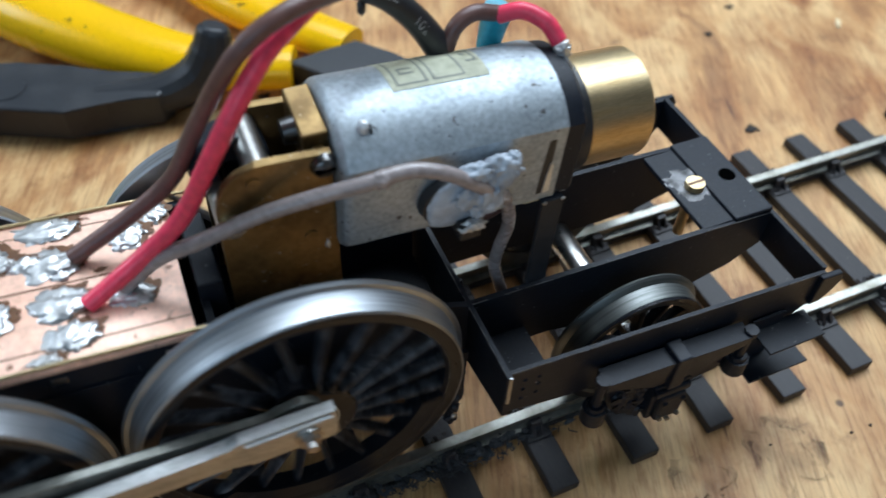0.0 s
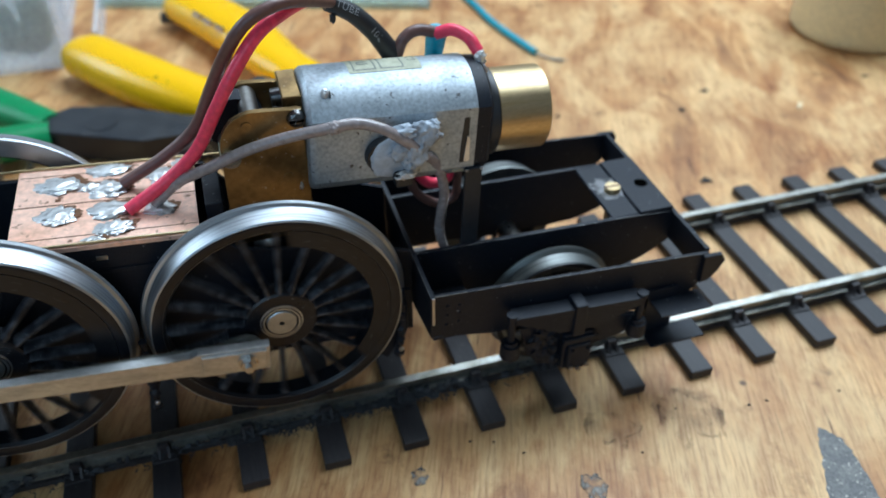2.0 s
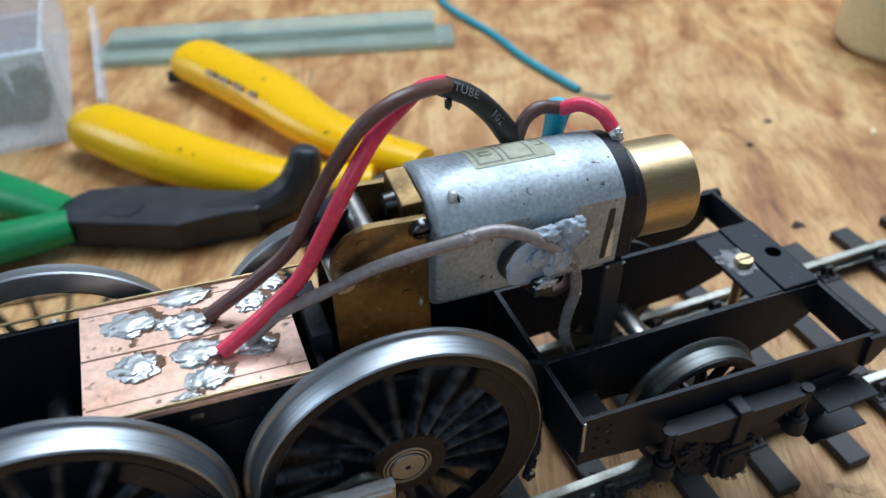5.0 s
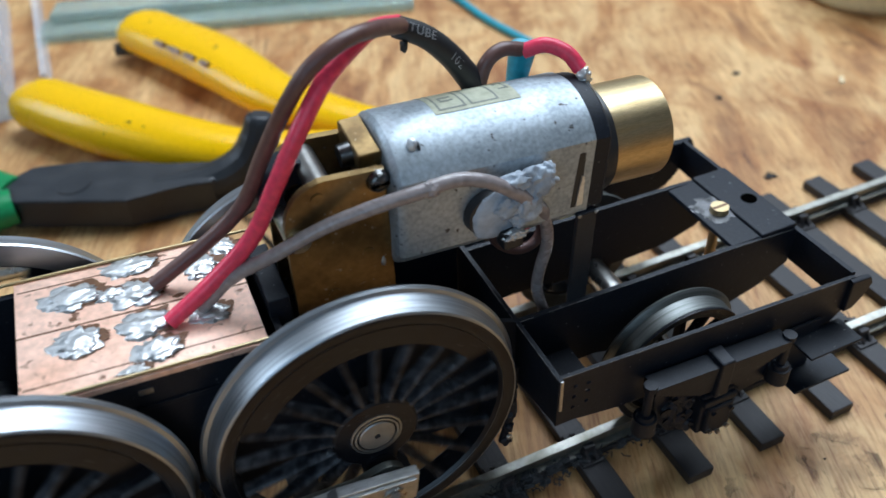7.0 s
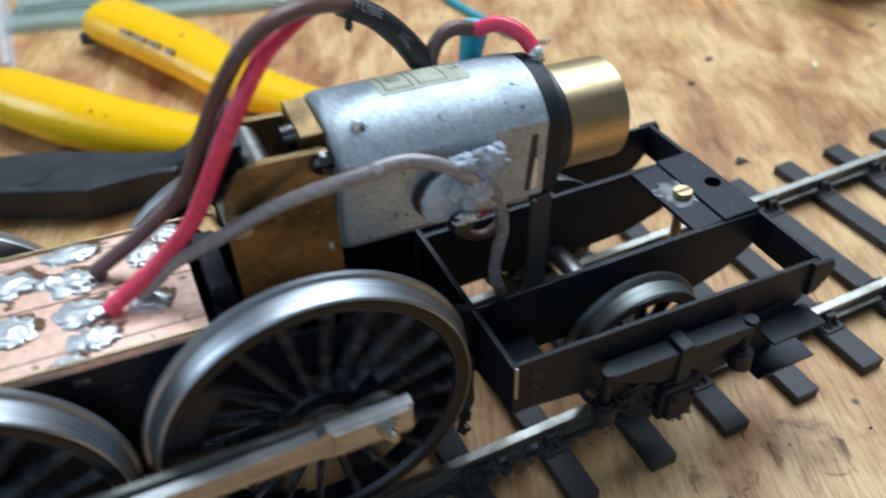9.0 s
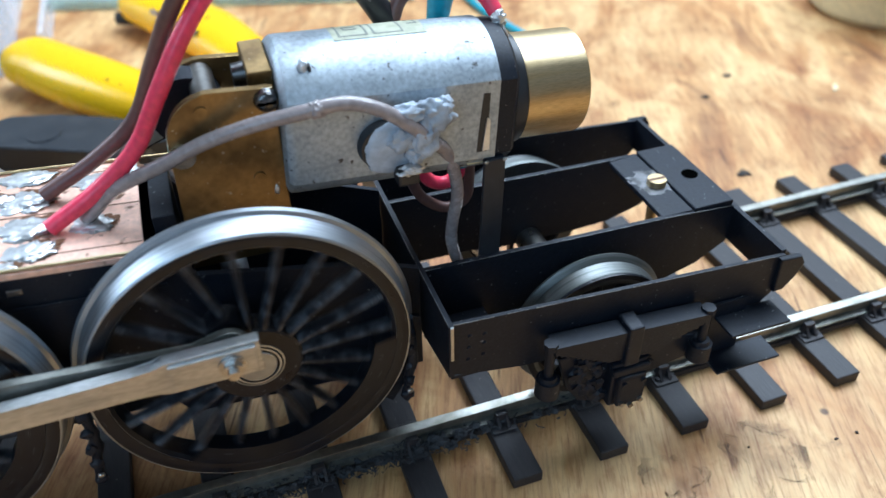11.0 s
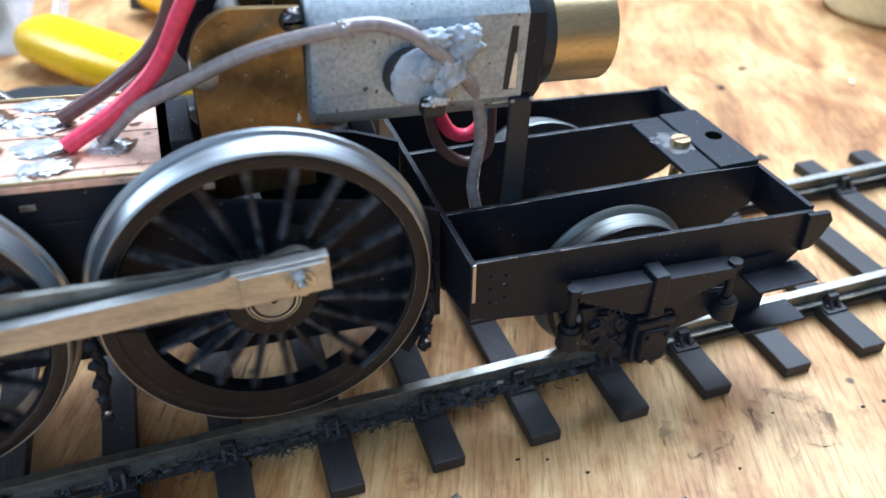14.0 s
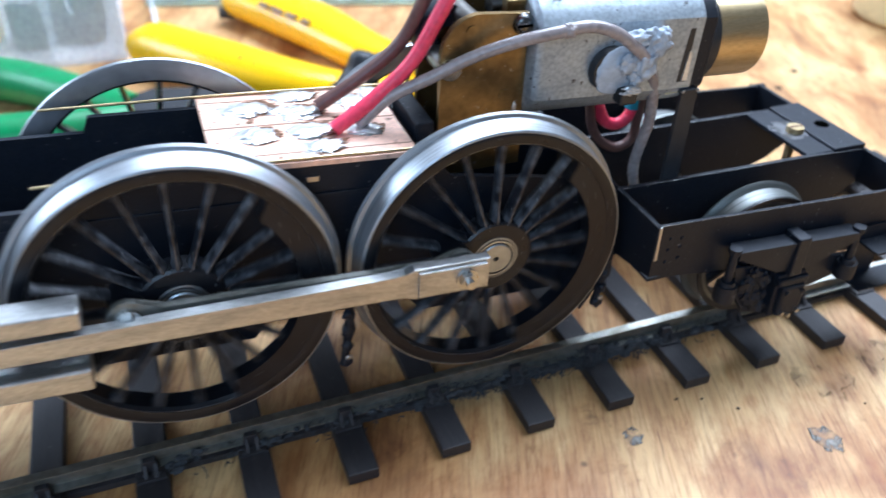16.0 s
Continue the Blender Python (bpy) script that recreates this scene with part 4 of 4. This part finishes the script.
    part("brown_wire", sweep(bmesh.new(), [(5.6, 7.0, 50.0), (6.2, 8.0, 43.5), (7.2, 8.3, 37.5), (8.8, 8.3, 34.0), (11.7, 8.3, 31.4), (14.4, 8.2, 30.8), (16.8, 8.0, 32.4), (17.2, 7.6, 37.0), (16.8, 7.0, 44.0), (16.0, 6.4, 50.0)], 0.95, 14, 8), BROWN, loco, "brown insulated wire", 60)
    part("teal_sleeve", sweep(bmesh.new(), [(15.8, 7.7, 46.0), (15.9, 7.9, 42.5), (15.8, 8.1, 39.2)], 1.4, 12, 4), TEAL, loco, "teal sleeve", 60)
    # Black disc set to the left so its rim shows as the boss's shadow.
    boss = bmesh.new()
    bmesh.ops.create_cone(boss, cap_ends=True, segments=40, radius1=3.7, radius2=3.4, depth=1.4, matrix=Matrix.Translation((-1.6, -9.5, 56.4)) @ Matrix.Rotation(radians(90), 4, "X"))
    part("brush_boss", boss, SHRINK, loco, "dark disc drawn as the shadow edge of the smeared boss", 40)
    for c, size, seed, rough in (((-0.6, -10.0, 56.2), (4.1, 0.85, 4.0), 1, 0.14), ((5.2, -10.6, 60.4), (2.5, 1.4, 2.3), 4, 0.5), ((1.6, -11.0, 61.6), (2.3, 1.0, 1.3), 6, 0.5), ((3.7, -11.2, 57.4), (1.6, 1.2, 2.6), 8, 0.6), ((0.6, -11.2, 57.6), (1.9, 0.6, 1.5), 13, 0.6), ((2.2, -11.3, 55.2), (1.3, 0.7, 1.2), 17, 0.6), ((6.6, -10.4, 61.6), (1.3, 1.0, 1.1), 19, 0.5)):
        part("epoxy_patch", blob(bmesh.new(), c, size, seed, rough), EPOXY, loco, "lumpy pale grey epoxy over the wire", 180)
    bk = bmesh.new()
    box(bk, (-0.7, -12.2, 50.9), (2.5, -9.4, 53.7), 0.5)
    part("terminal", bk, SHRINK, loco, "shiny black terminal")
    part("terminal_solder", blob(bmesh.new(), (1.2, -12.0, 53.4), (1.7, 0.7, 0.7), 11, 0.6), SOLDER, loco, "solder on the terminal", 180)
    part("tape", boxed((11.0, -6.5, 49.6), (15.6, -1.0, 50.3), 0.2, Matrix.Rotation(radians(1.5), 4, "X")), TAPE, loco, "torn cream tape under the motor")
    sd = bmesh.new()
    blob(sd, (19.0, 0.8, 67.4), (1.1, 1.1, 1.2), 12, 0.4)
    rod(sd, (19.0, 0.8, 67.0), (19.6, -0.8, 65.0), 0.45, seg=8)
    part("soldered_tag", sd, SOLDER, loco, "soldered motor tag", 180)


def circuit_board():
    m = Matrix.Translation((-49.8, 0.2, 49.4)) @ Matrix.Rotation(radians(4.2), 4, "Y")
    board = part("circuit_board", boxed((-14.9, -12.6, 0), (14.9, 11.9, 0.9), 0.08, m), COPPER, loco, "copper-clad board with solder joints")
    part("cut_line", boxed((-14.9, -0.2, 0.86), (14.9, 0.15, 0.92), 0, m), FLUX, board, "dark cut between the copper lands")
    for y in (-9.6, 9.4):
        part("score", boxed((-14.5, y - 0.12, 0.86), (14.8, y + 0.12, 0.92), 0, m), FLUX, board)
    for i, (x, y, sx, sy) in enumerate(((-8.5, 5.7, 3.7, 2.2), (-0.4, 9.6, 3.6, 1.8), (-0.3, 3.4, 3.1, 2.2), (-3.6, 4.5, 2.0, 1.1), (9.1, 6.0, 2.4, 2.1), (13.0, 9.2, 1.7, 2.0), (-8.2, -3.5, 2.7, 2.4),
                                        (-0.2, -3.6, 3.4, 2.1), (1.0, -8.6, 2.7, 1.9), (8.5, -4.3, 2.4, 1.7), (-1.9, -11.2, 1.6, 0.7))):
        part("flux_stain", blob(bmesh.new(), m @ Vector((x + 0.4, y + 0.3, 0.9)), (sx * 1.2, sy * 1.2, 0.05), i + 40, 0.5, 1.3), FLUX, board, "burnt brown flux")
        part("solder_joint", blob(bmesh.new(), m @ Vector((x, y, 0.92)), (sx * 1.12, sy * 1.12, 0.36), i + 20, 0.5, 1.3), SOLDER, board, "lumpy bright solder", 180)
    for i in range(14):
        x, y = random.uniform(-13, 13), random.uniform(-10, 10)
        part("flux_spot", blob(bmesh.new(), m @ Vector((x, y, 0.9)), (random.uniform(0.3, 1.6), random.uniform(0.2, 0.5), 0.045), i + 70, 0.6, 1.5, 2), FLUX, board, "burnt brown flux")
    for y in (-12.2, 11.7):
        part("pickup_wire", sweep(bmesh.new(), [m @ Vector((-38, y, 0.6)), m @ Vector((-15, y, 1.1)), m @ Vector((5, y, 1.2)), m @ Vector((29, y, 1.1))], 0.24, 8, 4), BRASS, board, "thin brass pick-up wire", 60)


frames()
rear_frame()
trailing_wheels()
springs_and_steps()
motor_pose = motor()
wiring(motor_pose)
circuit_board()


# ---------------------------------------------------------------- tools and clutter on the bench
def flat_handle(bm, points, widths, thick, z0):
    """A plastic-dipped handle lying on the bench: rounded section, wider than thick."""
    return sweep(bm, [(x, y, z0) for x, y in points], widths, 16, 8, flat=thick)


def yellow_pliers():
    t = base("yellow_pliers", -14, 138.5, 0)
    off = Matrix.Translation((20, -140, 0))

    def at(bm):
        bm.transform(off)
        return bm
    part("handle", at(flat_handle(bmesh.new(), [(-77, 162), (-74.5, 157), (-57.5, 134), (-40, 114), (-24, 101), (-4, 92)], [5.5, 9.8, 10.4, 9.2, 7.4, 6.4], 0.74, 7.6)), YELLOW, t, "yellow dipped handle", 60)
    part("handle", at(flat_handle(bmesh.new(), [(-41.5, 199), (-38.5, 193), (-21.5, 159), (-11, 130), (1, 110), (12, 96)], [6.5, 10.5, 11.0, 8.8, 7.2, 6.2], 0.66, 7.4)), YELLOW, t, "yellow dipped handle with worn print", 60)
    for x, y, w in ((-36.6, 170, 5.0), (-33.4, 163.4, 6.4), (-29.8, 156.4, 5.6), (-26.4, 149.4, 4.0)):
        bar_m = Matrix.Translation((x, y, 12.6)) @ Matrix.Rotation(radians(-63), 4, "Z") @ Matrix.Rotation(radians(45), 4, "X")
        part("worn_print", at(boxed((-w / 2, -0.8, -0.6), (w / 2, 0.8, 0.3), 0.1, bar_m)), FLUX, t, "worn brown print")
    hd = bmesh.new()
    prism_z(hd, [(-6, 92), (4, 93), (13, 95), (20, 86), (32, 66), (36, 58), (30, 56), (16, 68), (4, 80)], 1.0, 10.0)
    part("head", at(hd), TOOL, t, "black steel head")
    # Metal clip that sticks out past the end of the upper handle.
    part("return_spring", at(sweep(bmesh.new(), [(-50, 192, 4), (-44, 190, 4), (-36, 186, 4)], 2.2, 10, 6)), TOOL, t)
    tagged(t, "pliers with yellow plastic-dipped handles lying open on the bench", "pliers")


def prism_z(bm, outline, z0, z1, bevel=0.8):
    a = [bm.verts.new((x, y, z0)) for x, y in outline]
    b = [bm.verts.new((x, y, z1)) for x, y in outline]
    caps = [bm.faces.new(a[::-1]), bm.faces.new(b)]
    k = len(outline)
    for i in range(k):
        bm.faces.new((a[i], a[(i + 1) % k], b[(i + 1) % k], b[i]))
    if bevel:
        bmesh.ops.bevel(bm, geom=[e for f in caps for e in f.edges], offset=bevel, segments=2, profile=0.5, affect="EDGES")
    return bm


def green_pliers():
    t = base("green_pliers", -60, 100, 0)
    off = Matrix.Translation((60, -100, 0))

    def at(bm):
        bm.transform(off)
        return bm
    part("handle", at(flat_handle(bmesh.new(), [(-170, 172), (-140, 160), (-112, 144), (-92, 125), (-78, 111)], [6.0, 7.5, 7.8, 7.0, 5.4], 0.8, 6.2)), GREEN, t, "green dipped handle", 60)
    part("handle", at(flat_handle(bmesh.new(), [(-175, 112), (-145, 109), (-115, 106), (-95, 105), (-78, 106)], [6.0, 7.0, 7.0, 6.4, 5.4], 0.8, 6.2)), GREEN, t, "green dipped handle", 60)
    hd = bmesh.new()
    prism_z(hd, [(-79.5, 103.5), (-80, 113), (-72, 117), (-60, 113), (-49, 107.5), (-40, 101), (-30, 98), (-28, 91), (-31, 88.5), (-42.7, 90.5), (-52, 90)], 1.0, 9.6, 0.7)
    sweep(hd, [(-44, 96, 5.4), (-30, 93.5, 6.2), (-21, 92.5, 9.5), (-16.5, 92.5, 15.5), (-15, 93, 20.6), (-14.6, 93.2, 22.0)], [4.4, 4.8, 5.4, 5.0, 4.0, 2.6], 14, 6)
    part("jaw", at(hd), TOOL, t, "black forged steel jaw")
    part("pivot", at(rod(bmesh.new(), (-63, 103, 9.2), (-63, 103, 9.9), 4.5, 4.2, 28)), TOOL, t, smooth=40)
    tagged(t, "pliers with green plastic handles and black steel jaws", "pliers")


def parts_box():
    t = base("parts_box", -110, 200, 0)

    def at(bm):
        bm.transform(Matrix.Translation((110, -200, 0)))
        return bm
    x0, x1, y0, y1, h = -190, -78, 165, 260, 31
    for lo, hi in (((x0, y0, 0.2), (x1, y0 + 1.4, h)), ((x0, y1 - 1.4, 0.2), (x1, y1, h)), ((x0, y0 + 1.4, 0.2), (x0 + 1.4, y1 - 1.4, h)), ((x1 - 1.4, y0 + 1.4, 0.2), (x1, y1 - 1.4, h))):
        part("side", at(boxed(lo, hi)), CLEAR, t, "cloudy clear plastic side")
    part("bottom", at(boxed((x0 + 1.4, y0 + 1.4, 0.2), (x1 - 1.4, y1 - 1.4, 1.4))), CLEAR, t)
    part("divider", at(boxed((x0 + 1.5, 205, 1.5), (x1 - 1.5, 206.2, h - 2))), CLEAR, t)
    part("divider", at(boxed((-101.2, y0 + 1.5, 1.5), (-100, 204.9, h - 2))), CLEAR, t)
    part("rim", at(boxed((x0, y0 - 1.2, h), (x1 + 1.2, y0 + 1.4, h + 1.0), 0.3)), CLEAR, t)
    part("lid", at(boxed((x1 + 10, y0 + 8, 0.2), (x1 + 12, y1, 9.0), 0.2)), CLEAR, t, "clear lid edge")
    tagged(t, "cloudy clear plastic parts box holding small dark parts", "parts box")
    rnd = random.Random(4)
    for i in range(18):
        x, y = rnd.uniform(-112, -86), rnd.uniform(182, 202)
        b = part("dark_part", boxed((-4, -2.5, 1.5), (4, 2.5, 5 + rnd.random() * 10), 0.6), TOOL)
        b.matrix_world = pose(x * MM, y * MM, 0, 0, 0, rnd.uniform(0, 180))
        tagged(b, "small dark grey part in the clear box", "part", "parts in the box")
    for i in range(5):
        x, y = rnd.uniform(-140, -122), rnd.uniform(172, 195)
        b = part("yellow_part", boxed((-6, -4, 1.5), (6, 4, 14 + rnd.random() * 8), 1.0), YELLOW)
        b.matrix_world = pose(x * MM, y * MM, 0, 0, 0, rnd.uniform(0, 180))
        tagged(b, "small yellow part in the clear box", "part", "parts in the box")


def clutter():
    for i, (x0, x1, y, w, z) in enumerate(((-70, 66, 205, 15, 0.2), (-64, 62, 214, 13, 3.4))):
        g = part("glass_strip", boxed((-(x1 - x0) / 2, -w / 2, z), ((x1 - x0) / 2, w / 2, z + 3.0), 0.2), GLASS)
        g.matrix_world = pose((x0 + x1) / 2 * MM, y * MM, 0, 0, 0, -17)
        tagged(g, "strip of green-edged glass lying on the bench", "glass strip", "glass strips")
    w = base("teal_wire", 80, 150, 0)
    part("sleeve", sweep(bmesh.new(), [(2, 110, 1.3), (-8, 70, 1.3), (-2, 30, 1.3), (0, 5, 1.3), (6, -24, 1.3)], 1.3, 12, 8), TEAL, w, "teal insulation", 60)
    for k in range(5):
        part("strand", sweep(bmesh.new(), [(6, -24, 1.2), (8 + k * 0.5, -28 - k * 0.4, 1.0), (11 + k * 1.0, -31 - (k % 3), 0.8)], 0.25, 6, 4), STEEL, w, "bare wire strand")
    tagged(w, "teal insulated wire with a frayed bare end", "wire")
    jar = base("jar", 214, 112, 0)
    part("body", lathe_z(bmesh.new(), [(0.1, 0), (22, 0), (24, 2), (24, 40), (23, 42), (21.5, 40), (21.5, 3), (0.1, 3)]), AMBER, jar, "cloudy amber jar", 40)
    tagged(jar, "cloudy amber plastic jar standing on the bench", "jar")
    for i, (x, y, s) in enumerate(((103.2, 36.3, 1.9), (117.5, 74.8, 1.2), (76.0, 82.7, 1.0), (191.8, 77.4, 1.2), (17.3, -37.2, 0.55), (67.3, -39.7, 0.65), (71.6, -39.8, 0.6), (81.7, -18.5, 0.7), (8.0, -31.5, 0.5), (12.5, -33.0, 0.4), (131.8, 84.3, 1.4), (-20, 118, 1.2), (-6, 92, 1.6), (40, -44, 0.4), (52, -36, 0.4), (-30, -45, 0.5), (88, -42, 0.5))):
        sp = part("dirt_speck", blob(bmesh.new(), (0, 0, 0.1), (s, s * 0.7, 0.3) if y > 0 else (s * 0.62, s * 0.4, 0.15), i, 0.9, level=2), SPECK, None, "", 180)
        sp.location = (x * MM, y * MM, 0)
        tagged(sp, "dark speck of dirt on the plywood", "speck", "specks on the bench")
    for i, (x, y, s) in enumerate(((27.4, -48.4, 2.2), (-4, -36.5, 1.4))):
        sp = part("paint_spill", blob(bmesh.new(), (0, 0, 0), (s, s * 1.3, 0.06), i + 7, 0.55, 0.8), GREYPAINT, None, "", 180)
        sp.location = (x * MM, y * MM, 0.02 * MM)
        tagged(sp, "dried grey paint patch on the plywood", "paint patch", "paint patches")
    for i, (x, y, sx, sy) in enumerate(((53.5, -38.5, 6.0, 7.0), (37.0, -37.0, 4.5, 4.5))):
        sm = part("grease_smudge", blob(bmesh.new(), (0, 0, 0), (sx, sy, 0.05), i + 90, 0.5, 0.9), SMUDGE, None, "", 180)
        sm.location = (x * MM, y * MM, 0.01 * MM)
        tagged(sm, "faint grey smudge of grease on the plywood", "smudge", "smudges on the bench")
    rnd = random.Random(21)
    edge = [(77.6, -49.0), (79.0, -50.4), (80.4, -53.0), (80.2, -57.5), (79.2, -62.0), (78.2, -67.0), (77.0, -72.0), (66.0, -72.0), (67.5, -67.0), (70.2, -61.0), (73.2, -56.0), (75.4, -52.0)]
    ring = []
    for (xa, ya), (xb, yb) in zip(edge, edge[1:] + edge[:1]):
        for k in range(5):
            ring.append((xa + (xb - xa) * k / 5 + rnd.uniform(-0.22, 0.22), ya + (yb - ya) * k / 5 + rnd.uniform(-0.3, 0.3)))
    sp = part("paint_spill", prism_z(bmesh.new(), [(x - 76, y + 58) for x, y in ring], -0.02, 0.06, 0), DARKPAINT)
    sp.location = (76 * MM, -58 * MM, 0)
    tagged(sp, "scratched dark grey paint patch on the plywood", "paint patch", "paint patches")
    ch = part("wood_chip", boxed((-2, -0.7, 0), (2, 0.7, 0.5), 0.15), CHIP)
    ch.matrix_world = pose(0.1565, 0.0658, 0.0, 0, 0, 50)
    tagged(ch, "pale sliver of wood on the bench", "wood chip")


def files():
    for i, (a, b, w) in enumerate((((-132, 99), (-74, 88.5), 3.2), ((-132, 92), (-73, 85), 2.6))):
        d = Vector((b[0] - a[0], b[1] - a[1], 0))
        f = base("needle_file", *a, 0)
        part("blade", boxed((12, -w / 2, 0.1), (d.length, w / 2, 1.5), 0.3), STEEL, f, "bright steel file blade")
        part("tang", rod(bmesh.new(), (-30, 0, 1.2), (13, 0, 1.0), 1.1, 0.8, 12), STEEL, f, smooth=40)
        f.rotation_euler.z = math.atan2(d.y, d.x)
        tagged(f, "slim bright steel needle file lying on the bench", "file", "needle files")


def lathe_z(bm, profile, seg=64):
    lathe(bm, profile, seg)
    bm.transform(Matrix.Rotation(radians(90), 4, "X"))
    return bm


yellow_pliers()
green_pliers()
parts_box()
clutter()
files()


def fluff():
    """Swarf and fluff caught between the near rail and the sleepers."""
    rnd = random.Random(9)
    bm = bmesh.new()
    for i in range(700):
        x = rnd.choice((rnd.gauss(-3, 9), rnd.uniform(-80, 30), rnd.gauss(-30, 8)))
        y, z = rnd.uniform(-20.8, -17.6), rnd.uniform(1.6, 4.4)
        p = Vector((x, y, z))
        pts = [p]
        for k in range(3):
            p = p + Vector((rnd.uniform(-0.6, 0.6), rnd.uniform(-0.55, 0.4), rnd.uniform(-0.45, 0.4)))
            p.z = max(p.z, 0.1)
            pts.append(p)
        sweep(bm, pts, rnd.uniform(0.05, 0.13), 4, 2)
    for i in range(110):
        blob(bm, (rnd.choice((rnd.gauss(-3, 9), rnd.uniform(-80, 30))), rnd.uniform(-19.8, -17.8), rnd.uniform(2.2, 3.6)), (rnd.uniform(0.4, 1.1), rnd.uniform(0.3, 0.7), rnd.uniform(0.3, 0.6)), i, 0.8, 1.5, level=2)
    ob = part("swarf", bm, DUST)
    tagged(ob, "dark fluff and swarf caught along the rail", "swarf", kind="stuff")


fluff()

# ---------------------------------------------------------------- motion
CRANK_TURN = [(0.0, 102.0), (0.5, 211.7), (1.0, 334.0), (1.5, 442.1), (2.0, 559.1), (2.5, 677.7), (3.0, 790.2), (3.5, 903.2), (4.0, 1018.3), (4.2, 1067.0), (6.3, 1551.5), (6.5, 1593.2), (7.0, 1709.0), (7.5, 1828.7), (8.0, 1949.7), (9.0, 2174.5), (9.5, 2286.4), (9.7, 2338.0), (11.8, 2816.7), (12.0, 2864.0), (12.5, 2960.3), (13.0, 3085.4), (13.5, 3199.0), (14.0, 3302.6), (14.5, 3417.5), (15.0, 3536.9), (15.5, 3643.4), (16.0, 3765.8)]


def crank_at(t):
    for (t0, a0), (t1, a1) in zip(CRANK_TURN, CRANK_TURN[1:]):
        if t <= t1:
            return a0 + (a1 - a0) * (t - t0) / (t1 - t0)
    return CRANK_TURN[-1][1]


def motions():
    times = [i * 0.1 for i in range(161)]
    spots = ((HUB_X, HUB_Z, -1), (HUB_X2, HUB_Z2, -1), (HUB_X, HUB_Z, 1), (HUB_X2, HUB_Z2, 1))
    for w, (x, z, s) in zip(wheels, spots):
        rows = []
        for t in times:
            a = crank_at(t)
            if s < 0:
                m = pose(x * MM, -WHEEL_Y * MM, z * MM, 0, -a, 0)
            else:
                m = pose(x * MM, WHEEL_Y * MM, z * MM, 0, -(a + 90), 0) @ pose(0, 0, 0, 0, 0, 180)
            rows.append((t, m))
        walk(w, rows)
    main, side, head = [], [], []
    ux, uz = -math.cos(radians(PITCH)), math.sin(radians(PITCH))
    for t in times:
        a = radians(crank_at(t))
        ox, oz = CRANK * math.cos(a), CRANK * math.sin(a)
        along, across = ox * ux + oz * uz, ox * -uz + oz * ux
        reach = along + math.sqrt(80.0 ** 2 - across ** 2)
        sx, sz = HUB_X + ux * reach, HUB_Z + uz * reach
        px, pz = HUB_X + ox, HUB_Z + oz
        turn = math.degrees(math.atan2(sz - pz, px - sx))
        main.append((t, pose(px * MM, 0, pz * MM, 0, turn, 0)))
        side.append((t, pose(px * MM, 0, pz * MM, 0, PITCH, 0)))
        head.append((t, pose(sx * MM, 0, sz * MM, 0, PITCH, 0)))
    walk(main_rod, main)
    walk(side_rod, side)
    walk(cross, head)


motions()
